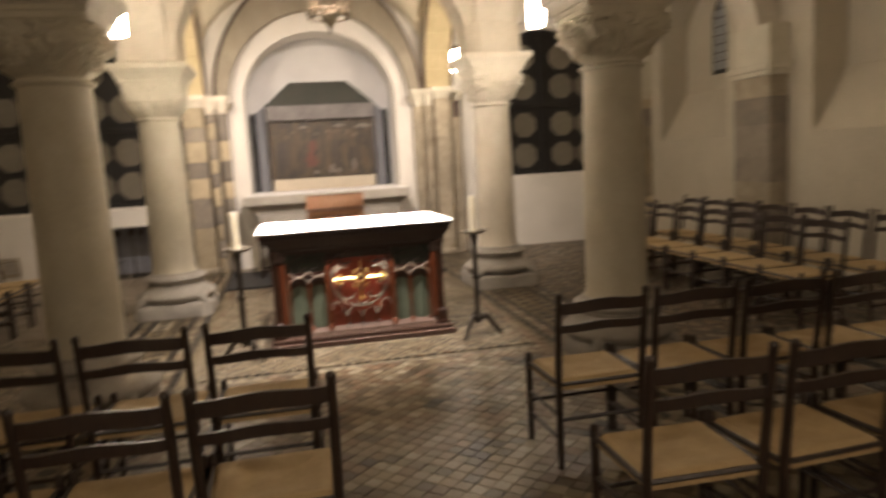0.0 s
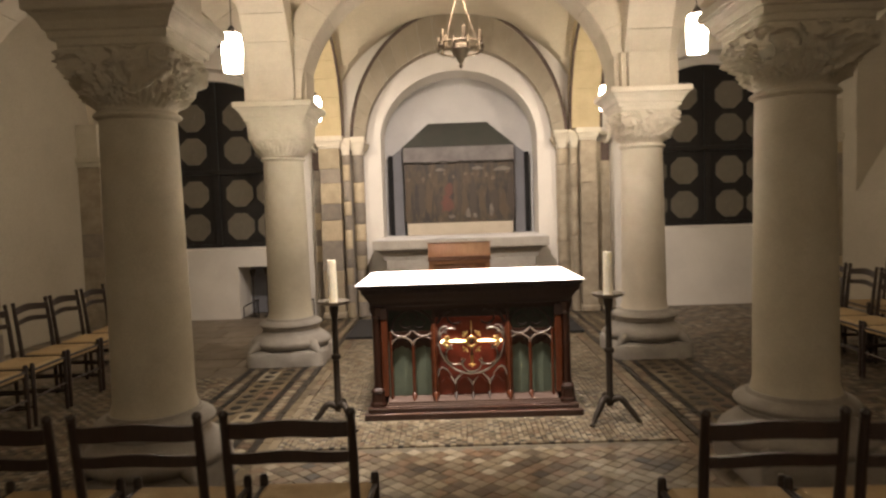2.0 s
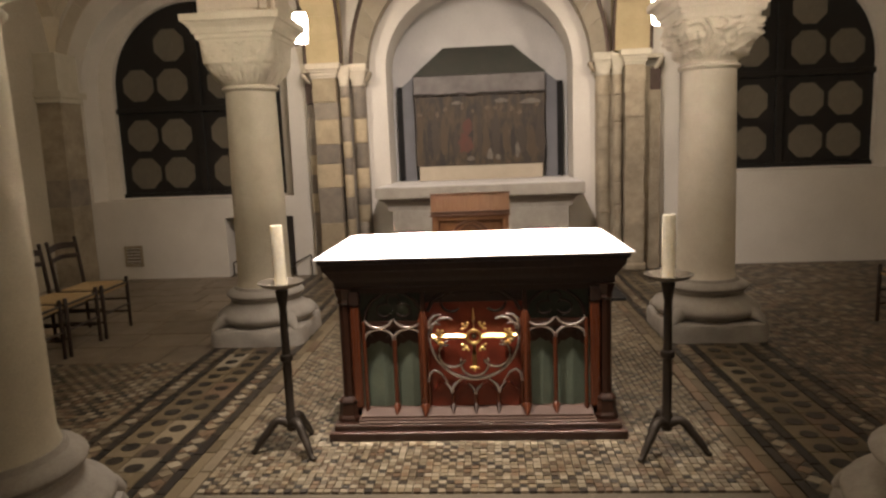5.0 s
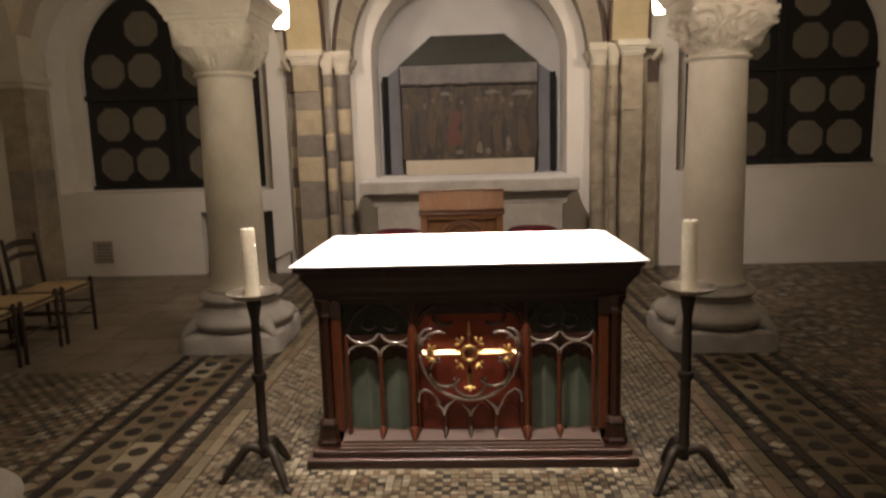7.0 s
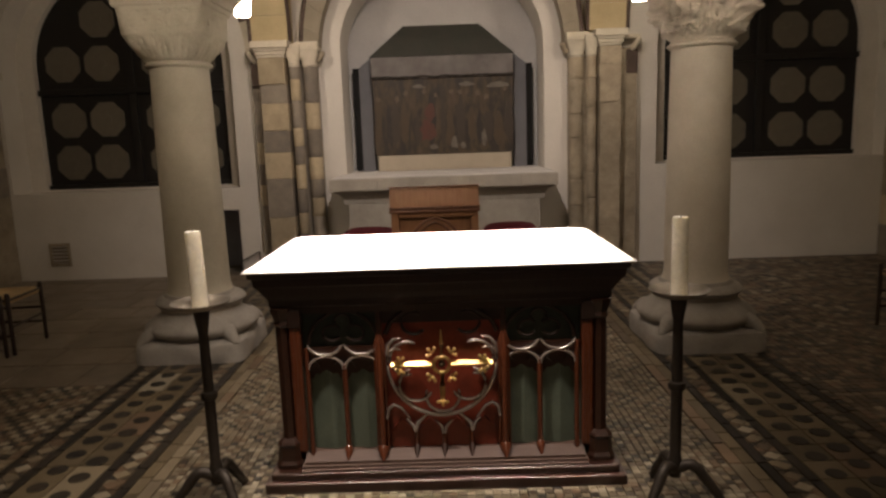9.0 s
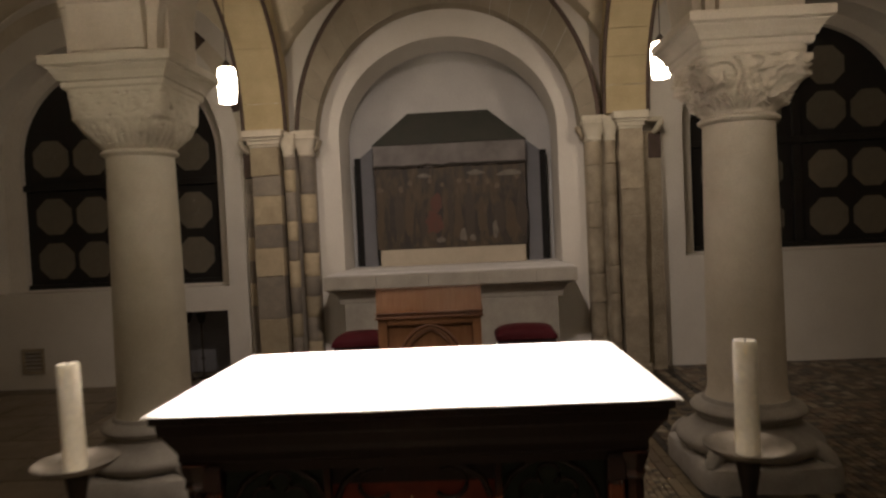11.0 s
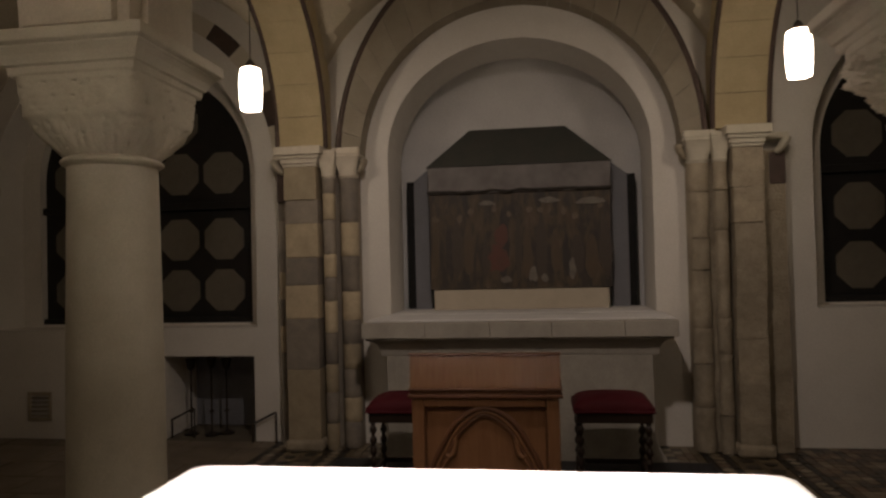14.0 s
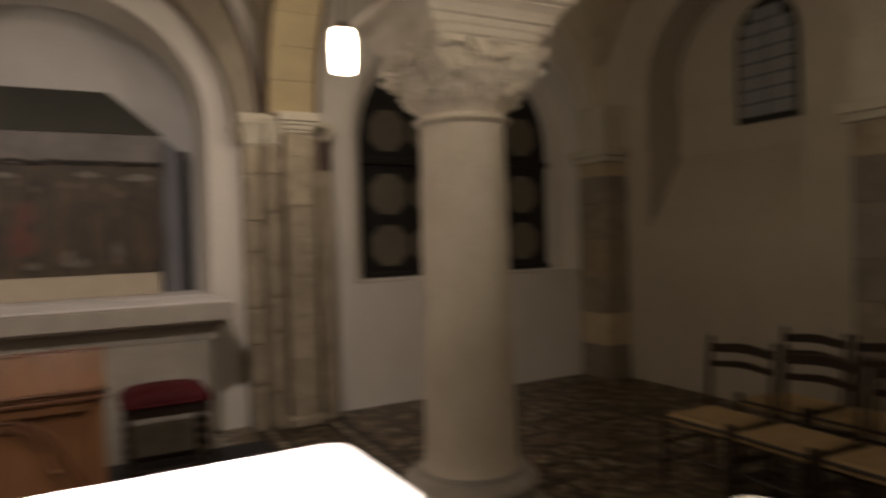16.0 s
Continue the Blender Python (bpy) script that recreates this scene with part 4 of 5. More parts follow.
            bar("tracery_arc", [(x, 0.052, z) for x, z in arc_pts(cx, 0.672, 0.080, 0.066, 196, 344, 12)], [0.004] + [0.0075] * 11 + [0.004], SILVER, 8, "silvered hanging tracery curve")
            # pleated green board with a scalloped dark head before it
            p = bmesh.new()
            u0, u1, um = cx - 0.066, cx + 0.066, cx + 0.012
            a = [p.verts.new(q) for q in ((u0, 0.0915, 0.151), (um, 0.076, 0.151), (u1, 0.0915, 0.151))]
            b = [p.verts.new(q) for q in ((u0, 0.0915, 0.55), (um, 0.076, 0.55), (u1, 0.0915, 0.55))]
            for i in range(2):
                p.faces.new((a[i], a[i + 1], b[i + 1], b[i]))
            p.faces.new((a[2], a[0], b[0], b[2]))
            p.faces.new(a[::-1]), p.faces.new(b)
            part("green_board", p, GREEN, top, "pleated green painted board")
            p = bmesh.new()
            head = [(cx - 0.084, 0.64), (cx - 0.084, 0.485), (cx - 0.062, 0.497), (cx - 0.050, 0.518), (cx - 0.030, 0.516), (cx, 0.536),
                    (cx + 0.030, 0.516), (cx + 0.050, 0.518), (cx + 0.062, 0.497), (cx + 0.084, 0.485), (cx + 0.084, 0.64)]
            prism(p, head, 0.066, 0.0745)
            bmesh.ops.recalc_face_normals(p, faces=p.faces)
            part("head_board", p, ALTARDARK, top)
        # dark tracery of the upper arcade: pointed arch with a trefoil
        c = s * 0.437
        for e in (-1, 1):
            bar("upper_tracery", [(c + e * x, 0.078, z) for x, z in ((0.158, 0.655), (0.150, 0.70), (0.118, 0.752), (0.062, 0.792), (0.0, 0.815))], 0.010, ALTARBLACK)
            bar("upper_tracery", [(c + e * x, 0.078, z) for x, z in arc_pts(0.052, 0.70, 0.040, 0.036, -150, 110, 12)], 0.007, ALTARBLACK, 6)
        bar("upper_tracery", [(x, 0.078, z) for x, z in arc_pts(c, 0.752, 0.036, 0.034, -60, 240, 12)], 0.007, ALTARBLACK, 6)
    # centre: lower half of a round with five lobes, cusps outside
    cz = 0.562
    bar("tracery_ring", [(x, 0.05, z) for x, z in arc_pts(0, cz, 0.243, 0.248, 158, 382, 44)], [0.006 + 0.006 * math.sin(math.pi * k / 44) for k in range(45)], SILVER, 8, "silvered round tracery")
    for k in range(5):
        a = 270 + (k - 2) * 49
        ax, az = 0.155 * math.cos(radians(a)), 0.155 * math.sin(radians(a))
        bar("tracery_foil", [(x, 0.044, z) for x, z in arc_pts(ax, cz + az, 0.076, 0.076, a - 112, a + 112, 18)], [0.004] + [0.0085] * 17 + [0.004], SILVER, 8, "silvered tracery lobe")
    for s in (-1, 1):
        # curled ends above the cross
        bar("spandrel_tracery", [(s * x, 0.045, z) for x, z in ((0.243, 0.60), (0.236, 0.645), (0.212, 0.672), (0.176, 0.678))], [0.009, 0.010, 0.008, 0.003], SILVER)
        bar("spandrel_tracery", [(s * x, 0.043, z) for x, z in ((0.238, 0.615), (0.205, 0.632), (0.178, 0.622))], [0.008, 0.008, 0.003], SILVER)
        # heads of the four small lights at the foot
        bar("foot_tracery", [(s * x, 0.052, z) for x, z in ((0.256, 0.30), (0.248, 0.345), (0.222, 0.366), (0.190, 0.350), (0.150, 0.295))], [0.009, 0.009, 0.008, 0.008, 0.004], SILVER)
        bar("foot_tracery", [(s * x, 0.052, z) for x, z in ((0.130, 0.235), (0.118, 0.275), (0.088, 0.305), (0.066, 0.318))], [0.009, 0.009, 0.008, 0.005], SILVER)
        bar("foot_tracery", [(s * x, 0.052, z) for x, z in ((0.130, 0.235), (0.142, 0.268), (0.168, 0.298))], [0.008, 0.008, 0.004], SILVER)
        bar("foot_tracery", [(s * x, 0.052, z) for x, z in ((0.004, 0.225), (0.012, 0.260), (0.040, 0.290))], [0.008, 0.008, 0.004], SILVER)
        # dark gothic head above the cross
        bar("upper_tracery", [(s * x, 0.078, z) for x, z in ((0.250, 0.69), (0.225, 0.745), (0.165, 0.790), (0.09, 0.812), (0.0, 0.822))], 0.011, ALTARBLACK)
        bar("upper_tracery", [(s * x, 0.078, z) for x, z in arc_pts(0.12, 0.735, 0.055, 0.05, -140, 120, 12)], 0.008, ALTARBLACK, 6)
    for k in range(4):
        p = bmesh.new()
        x = -0.1875 + 0.125 * k
        prism(p, [(x - 0.052, 0.151), (x + 0.052, 0.151), (x + 0.052, 0.235), (x, 0.285), (x - 0.052, 0.235)], 0.078, 0.0915)
        part("foot_board", p, RED, top)
    for k in range(3):
        x = -0.125 + 0.125 * k
        bar("foot_mullion", [(x, 0.060, 0.15), (x, 0.058, 0.24)], 0.009, ALTARWOOD, 6)
        bar("shaft_foot", [(x, 0.014, 0.125), (x, 0.050, 0.155), (x, 0.058, 0.17)], [0.004, 0.014, 0.010], ALTARDARK, 6)
    # gilded cross with leaf ends
    cross = bmesh.new()
    cz = 0.562
    for e in (-1, 1):
        tube(cross, [(e * 0.03, 0.02, cz), (e * 0.13, 0.018, cz), (e * 0.225, 0.02, cz)], [0.017, 0.015, 0.012], 4)
    tube(cross, [(0, 0.02, cz - 0.03), (0, 0.018, cz - 0.10), (0, 0.02, cz - 0.165)], [0.015, 0.013, 0.010], 4)
    tube(cross, [(0, 0.02, cz + 0.02), (0, 0.02, cz + 0.09), (0, 0.022, cz + 0.155)], [0.009, 0.008, 0.002], 8)
    g = part("gilded_cross", cross, GOLD, top, "gilded cross with leaf ends", smooth=25)
    p = bmesh.new()
    tube(p, [(0.036 * math.cos(math.tau * k / 16), 0.008, cz + 0.036 * math.sin(math.tau * k / 16)) for k in range(16)], 0.0085, 8, closed=True)
    part("boss", p, GOLD, g, smooth=60)
    p = bmesh.new()
    bmesh.ops.create_uvsphere(p, u_segments=12, v_segments=8, radius=0.017, matrix=pose(0, 0.018, cz))
    part("boss_stone", p, BRASS, g, "dark stone in the middle of the cross", smooth=60)

    def leaf(bx, bz, ang, size):
        p = bmesh.new()
        for k in range(3):
            a = ang + (k - 1) * 1.15
            tip = (bx + size * math.cos(a), 0.010, cz + bz + size * math.sin(a))
            tube(p, [(bx, 0.020, cz + bz), ((bx + tip[0]) / 2, 0.004, (cz + bz + tip[2]) / 2), tip], [0.004, 0.006, 0.004], 6)
            bmesh.ops.create_uvsphere(p, u_segments=8, v_segments=6, radius=0.0085, matrix=Matrix.Translation(tip))
        part("leaf_end", p, GOLD, g, smooth=60)

    for dx in (-1, 1):
        for dz in (-1, 1):
            leaf(dx * 0.040, dz * 0.052, math.atan2(dz, dx), 0.024)
            leaf(dx * 0.182, dz * 0.018, math.atan2(dz, dx * 0.5), 0.020)
    leaf(0.0, -0.165, -math.pi / 2, 0.022)
    # frieze and flaring cornice
    p = bmesh.new()
    rings = []
    for h, y0, z in ((0.735, 0.055, 0.80), (0.742, 0.05, 0.83), (0.752, 0.04, 0.84), (0.752, 0.04, 0.865), (0.768, 0.03, 0.89), (0.795, 0.02, 0.925), (0.805, 0.016, 0.932), (0.812, 0.014, 0.966), (0.828, 0.004, 0.974), (0.828, 0.004, 0.9955)):
        rings.append([p.verts.new(q) for q in ((-h, y0, z), (h, y0, z), (h, 1.05 - y0, z), (-h, 1.05 - y0, z))])
    for a, b in zip(rings, rings[1:]):
        for i in range(4):
            p.faces.new((a[i], a[(i + 1) % 4], b[(i + 1) % 4], b[i]))
    p.faces.new(rings[0][::-1]), p.faces.new(rings[-1])
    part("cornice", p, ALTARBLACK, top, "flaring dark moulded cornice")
    return top


altar()


def altar_cloth():
    """A linen cloth that covers the table, with soft folds, hems and rounded back corners."""
    bm = bmesh.new()
    nx, ny = 90, 60
    deep, round_r = 1.05, 0.035
    g = []
    for j in range(ny + 1):
        row = []
        y = -0.004 + deep * (1 - (1 - j / ny) ** 1.6)
        back = deep - 0.004 - y
        inset = round_r - math.sqrt(max(0.0, round_r ** 2 - (round_r - back) ** 2)) if back < round_r else 0.0
        wide = 0.850 - 0.008 * j / ny - inset + 0.004 * noise.noise(Vector((0, y * 9, 4)))
        for i in range(nx + 1):
            u = -1 + 2 * i / nx
            u = math.copysign(1 - (1 - abs(u)) ** 1.5, u)
            x = wide * u
            z = 1.0045 - 0.0035 * max(0.0, (abs(u) - 0.985) / 0.015) - (0.0035 if j == 0 else 0.0)
            z += 0.0012 * noise.noise(Vector((x * 4, y * 5, 0))) + 0.0008 * noise.noise(Vector((x * 15, y * 12, 3)))
            row.append(bm.verts.new((x, y + (0.002 * noise.noise(Vector((x * 7, 0, 2))) if j in (0, ny) else 0), z)))
        g.append(row)
    for j in range(ny):
        for i in range(nx):
            bm.faces.new((g[j][i], g[j][i + 1], g[j + 1][i + 1], g[j + 1][i]))
    ob = part("altar_cloth", bm, CLOTH, smooth=60)
    ob.location = (0.068, 0.0, 0.0)
    sol = ob.modifiers.new("thickness", "SOLIDIFY")
    sol.thickness, sol.offset = 0.0035, -1
    return tagged(ob, "bright white linen cloth covering the altar top", "altar cloth")


altar_cloth()


def candlestick(x, y, turn):
    top = thing("candlestick", pose(x, y, 0, 0, 0, turn), "tall black wrought-iron candlestick on three curved legs", "candlestick", "candlesticks before the altar")
    for k in range(3):
        a = math.tau * k / 3
        pts = []
        for q in range(11):
            u = q / 10
            r = 0.012 + 0.185 * u
            z = 0.148 + 0.022 * math.sin(math.pi * min(1, u * 1.7)) - 0.135 * max(0, u - 0.30) ** 1.5 / 0.70 ** 1.5
            pts.append((r * math.cos(a), r * math.sin(a), z))
        pts.append((0.218 * math.cos(a), 0.218 * math.sin(a), 0.010))
        bm = bmesh.new()
        tube(bm, pts, [0.026, 0.026, 0.025, 0.025, 0.024, 0.023, 0.022, 0.021, 0.020, 0.018, 0.015, 0.010], 8)
        part("leg", bm, IRON, top, smooth=50)
    bm = bmesh.new()
    lathe(bm, [(0.024, 0.11), (0.030, 0.15), (0.028, 0.19), (0.023, 0.21), (0.023, 0.49), (0.033, 0.495), (0.036, 0.51), (0.033, 0.525), (0.022, 0.53), (0.020, 0.78), (0.030, 0.84), (0.034, 0.872), (0.02, 0.885)], 16)
    part("stem", bm, IRON, top, smooth=40)
    bm = bmesh.new()
    prof = [(0.0, 0.882), (0.06, 0.884), (0.098, 0.896), (0.118, 0.912), (0.120, 0.917), (0.098, 0.902), (0.06, 0.890), (0.0, 0.889)]
    lathe(bm, [(max(r, 0.002), z) for r, z in prof], 24, cap=False)
    part("drip_pan", bm, PEWTER, top, "dull metal drip pan", smooth=40)
    return top


def candle(x, y, lean):
    bm = bmesh.new()
    lathe(bm, [(0.0325, 0.0), (0.033, 0.01), (0.0318, 0.305), (0.0298, 0.318), (0.012, 0.314), (0.002, 0.311)], 20)
    ob = part("candle", bm, WAX, smooth=40)
    ob.matrix_world = pose(x, y, 0.8905, 0, lean, 0)
    wick = bmesh.new()
    tube(wick, [(0, 0, 0.31), (0.001, 0, 0.322)], 0.0018, 6)
    part("wick", wick, VOID, ob)
    return tagged(ob, "thick ivory candle, unlit, on an iron stand", "candle", "altar candles")


for x, y, a, lean in ((-0.916, -0.135, 75, -1.0), (1.037, -0.185, 100, 0.0)):
    candlestick(x, y, a)
    candle(x, y, lean)


# ---- lectern and stools ----
def lectern():
    top = thing("lectern", pose(0.017, 2.02, 0), "oak lectern with blind pointed arch on its front", "lectern")
    bm = bmesh.new()
    box(bm, -0.315, 0.315, 0.022, 0.36, 0.06, 1.012, 0.004)
    part("body", bm, OAK, top)
    bm = bmesh.new()
    box(bm, -0.345, 0.345, -0.01, 0.39, 0.0, 0.06, 0.01)
    part("foot", bm, OAKDARK, top)
    bm = bmesh.new()
    v = [bm.verts.new(p) for p in ((-0.322, 0.0, 1.052), (0.322, 0.0, 1.052), (0.322, 0.42, 1.052), (-0.322, 0.42, 1.052),
                                   (-0.322, 0.012, 1.195), (0.322, 0.012, 1.195), (0.322, 0.43, 1.09), (-0.322, 0.43, 1.09))]
    for q in ((3, 2, 1, 0), (4, 5, 6, 7), (0, 1, 5, 4), (1, 2, 6, 5), (2, 3, 7, 6), (3, 0, 4, 7)):
        bm.faces.new([v[i] for i in q])
    bmesh.ops.bevel(bm, geom=list(bm.edges), offset=0.004, segments=2, affect="EDGES")
    part("book_rest", bm, OAK, top)
    for e, z0, z1 in ((0.012, 1.046, 1.054), (0.004, 1.030, 1.045), (0.012, 1.013, 1.029)):
        bm = bmesh.new()
        box(bm, -0.318 - e, 0.318 + e, -e, 0.39, z0, z1, 0.004)
        part("moulding", bm, OAKDARK, top)
    bm = bmesh.new()
    box(bm, -0.326, 0.326, 0.004, 0.03, 1.193, 1.203, 0.003)
    part("top_edge", bm, OAKDARK, top)
    # frame of stiles and rails with a fine bead inside
    for x0, x1, z0, z1 in ((-0.315, -0.262, 0.06, 1.012), (0.262, 0.315, 0.06, 1.012), (-0.261, 0.261, 0.975, 1.012), (-0.261, 0.261, 0.06, 0.14)):
        bm = bmesh.new()
        box(bm, x0, x1, 0.0, 0.0215, z0, z1, 0.004)
        part("rail", bm, OAK, top)
    bm = bmesh.new()
    tube(bm, [(x, 0.012, z) for x, z in ((-0.258, 0.144), (0.258, 0.144), (0.258, 0.971), (-0.258, 0.971))], 0.006, 6, closed=True)
    part("bead", bm, OAKDARK, top)
    # wide pointed arch that ends in cusps, with a round-headed field inside
    outer = ((0.0, 0.970), (0.034, 0.963), (0.066, 0.950), (0.096, 0.930), (0.126, 0.902), (0.153, 0.866), (0.175, 0.826), (0.194, 0.790), (0.212, 0.758), (0.230, 0.715), (0.243, 0.66), (0.249, 0.58), (0.250, 0.15))
    for s in (-1, 1):
        for inset, yy, r, m in ((0.0, 0.012, 0.0125, OAKDARK), (0.018, 0.014, 0.0090, OAK), (0.033, 0.016, 0.0085, OAKDARK)):
            bm = bmesh.new()
            tube(bm, [(s * max(0.0, x - inset * min(1, x * 12)), yy, z - inset * max(0.0, 1 - x * 3.2)) for x, z in outer], r, 8)
            part("arch_moulding", bm, m, top, smooth=50)
        bm = bmesh.new()
        tube(bm, [(s * x, 0.014, z) for x, z in ((0.128, 0.850), (0.132, 0.806), (0.138, 0.775), (0.156, 0.760), (0.180, 0.775))], [0.008, 0.010, 0.013, 0.012, 0.005], 8)
        tube(bm, [(s * x, 0.016, z) for x, z in ((0.156, 0.760), (0.180, 0.728), (0.200, 0.67), (0.206, 0.58), (0.206, 0.15))], [0.010, 0.010, 0.009, 0.009, 0.009], 8)
        part("arch_cusp", bm, OAK, top, smooth=50)
    return top


lectern()


def stool(x, y):
    top = thing("stool", pose(x, y, 0), "wooden stool with padded dark red seat and turned legs", "stool", "stools behind the lectern")
    # domed cushion
    bm = bmesh.new()
    n = 20
    g = []
    for i in range(n + 1):
        row = []
        for j in range(n + 1):
            u, v = -1 + 2 * i / n, -1 + 2 * j / n
            m = (u ** 6 + v ** 6) ** (1 / 6)
            rim = max(0.0, 1 - m ** 5) ** 0.5 if m < 1 else 0.0
            row.append(bm.verts.new((0.268 * u, 0.20 * v, 0.585 + 0.052 * rim + 0.022 * (1 - u * u) * (1 - v * v))))
        g.append(row)
    for i in range(n):
        for j in range(n):
            bm.faces.new((g[i][j], g[i + 1][j], g[i + 1][j + 1], g[i][j + 1]))
    q = bmesh.ops.extrude_face_region(bm, geom=list(bm.faces))
    low = [v for v in q["geom"] if isinstance(v, bmesh.types.BMVert)]
    for v in low:
        v.co.z = 0.543
    bmesh.ops.recalc_face_normals(bm, faces=bm.faces)
    part("cushion", bm, VELVET, top, "dark red leather cushion", smooth=50)
    bm = bmesh.new()
    tube(bm, [(-0.268, -0.20, 0.553), (0.268, -0.20, 0.553), (0.268, 0.20, 0.553), (-0.268, 0.20, 0.553)], 0.009, 6, closed=True)
    part("piping", bm, VELVET, top)
    bm = bmesh.new()
    box(bm, -0.255, 0.255, -0.187, 0.187, 0.475, 0.5425, 0.006)
    part("seat_frame", bm, CHAIRWOOD, top)
    turned = [(0.014, 0.03), (0.022, 0.045), (0.024, 0.07), (0.016, 0.085), (0.022, 0.10), (0.022, 0.15)]
    for k in range(4):
        z = 0.165 + 0.075 * k
        turned += [(0.013, z), (0.024, z + 0.02), (0.026, z + 0.035), (0.022, z + 0.052), (0.013, z + 0.065)]
    turned += [(0.022, 0.472)]
    for sx in (-1, 1):
        for sy in (-1, 1):
            bm = bmesh.new()
            lathe(bm, turned, 12, sx * 0.228, sy * 0.162)
            part("leg", bm, CHAIRWOOD, top, "turned leg", smooth=50)
    for sy in (-1, 1):
        bm = bmesh.new()
        box(bm, -0.212, 0.212, sy * 0.162 - 0.012, sy * 0.162 + 0.012, 0.105, 0.14, 0.004)
        part("stretcher", bm, CHAIRWOOD, top)
    for sx in (-1, 1):
        bm = bmesh.new()
        box(bm, sx * 0.228 - 0.012, sx * 0.228 + 0.012, -0.14, 0.14, 0.106, 0.139, 0.004)
        part("stretcher", bm, CHAIRWOOD, top)
    return top


for s in (-1, 1):
    stool(0.745 if s > 0 else -0.705, 4.02 if s < 0 else 4.06)
bm = bmesh.new()
box(bm, CX - 1.45, CX + 1.45, 3.2, 4.53, -0.004, 0.03, 0.008)
tagged(part("dark_mat", bm, CARPET), "dark cloth mat on the floor before the stone table", "mat")


# ---- chairs ----
def chair():
    top = thing("chair", pose(0, 0, 0), "dark-stained ladder-back wooden chair with woven rush seat", "chair", "crypt chairs")
    for s in (-1, 1):
        bm = bmesh.new()
        tube(bm, [(s * 0.215, -0.19, 0.0), (s * 0.217, -0.20, 0.45), (s * 0.22, -0.225, 0.70), (s * 0.22, -0.245, 0.862)], [0.015, 0.018, 0.017, 0.015], 8)
        bmesh.ops.create_uvsphere(bm, u_segments=8, v_segments=6, radius=0.018, matrix=pose(s * 0.22, -0.246, 0.868))
        part("back_post", bm, CHAIRWOOD, top, smooth=50)
        bm = bmesh.new()
        tube(bm, [(s * 0.23, 0.20, 0.0), (s * 0.23, 0.20, 0.47), (s * 0.23, 0.20, 0.485)], [0.015, 0.018, 0.012], 8)
        part("front_leg", bm, CHAIRWOOD, top, smooth=50)
        bm = bmesh.new()
        tube(bm, [(s * 0.217, -0.2, 0.43), (s * 0.23, 0.2, 0.43)], 0.012, 8)
        part("seat_rail", bm, CHAIRWOOD, top)
        for z in (0.15, 0.27):
            bm = bmesh.new()
            tube(bm, [(s * 0.216, -0.195, z), (s * 0.23, 0.2, z)], 0.010, 6)
            part("stretcher", bm, CHAIRWOOD, top)
    for y, z in ((0.2, 0.22), (-0.195, 0.25), (0.2, 0.43), (-0.2, 0.43)):
        bm = bmesh.new()
        tube(bm, [(-0.22, y, z), (0.22, y, z)], 0.010, 6)
        part("stretcher" if z < 0.4 else "seat_rail", bm, CHAIRWOOD, top)
    for zc, hh, yy in ((0.815, 0.028, -0.236), (0.715, 0.020, -0.226)):
        bm = bmesh.new()
        n = 12
        ring = []
        for k in range(n + 1):
            u = -1 + 2 * k / n
            x, y = 0.21 * u, yy - 0.028 * (1 - u * u)
            up = zc + hh + 0.012 * math.cos(u * math.pi) * 0.7
            lo = zc - hh + 0.006 * math.cos(u * math.pi)
            ring.append([bm.verts.new(p) for p in ((x, y - 0.007, lo), (x, y + 0.007, lo), (x, y + 0.007, up), (x, y - 0.007, up))])
        for a, b in zip(ring, ring[1:]):
            for i in range(4):
                bm.faces.new((a[i], a[(i + 1) % 4], b[(i + 1) % 4], b[i]))
        bm.faces.new(ring[0][::-1]), bm.faces.new(ring[-1])
        bmesh.ops.recalc_face_normals(bm, faces=bm.faces)
        part("ladder_slat", bm, CHAIRWOOD, top, smooth=40)
    bm = bmesh.new()
    n = 16
    g = []
    for i in range(n + 1):
        row = []
        for j in range(n + 1):
            u, v = -1 + 2 * i / n, -1 + 2 * j / n
            w = 0.222 + 0.008 * v
            m = max(abs(u), abs(v))
            z = 0.452 - 0.016 * (1 - m) ** 0.7 + 0.0035 * math.cos(m * 42)
            row.append(bm.verts.new((u * w, 0.2 * v, z - (0.02 if m > 0.99 else 0))))
        g.append(row)
    for i in range(n):
        for j in range(n):
            bm.faces.new((g[i][j], g[i + 1][j], g[i + 1][j + 1], g[i][j + 1]))
    q = bmesh.ops.extrude_face_region(bm, geom=list(bm.faces))
    bmesh.ops.translate(bm, verts=[v for v in q["geom"] if isinstance(v, bmesh.types.BMVert)], vec=(0, 0, -0.03))
    bmesh.ops.recalc_face_normals(bm, faces=bm.faces)
    part("seat", bm, RUSH, top, "straw-coloured woven rush seat")
    return top


rnd = random.Random(4)
seats = []
for k in range(5):
    seats.append((-0.635 - 0.525 * k, -2.45, rnd.uniform(-2, 2)))
for k in range(5):
    seats.append((0.955 + 0.48 * k, -2.60 - 0.02 * k, rnd.uniform(-2, 2)))
for k in range(4):
    seats.append((-0.585 - 0.50 * k, -3.37, rnd.uniform(-3, 3)))
for k in range(4):
    seats.append((0.86 + 0.50 * k, -3.62, rnd.uniform(-3, 3)))
for k in range(7):
    seats.append((3.60, 2.02 - 0.50 * k, 90 + rnd.uniform(-3, 3)))
for k in range(7):
    seats.append((4.27, 2.0 - 0.50 * k, 90 + rnd.uniform(-3, 3)))
for k in range(7):
    seats.append((-3.47, 2.38 - 0.52 * k, -90 + rnd.uniform(-3, 3)))
first = chair()
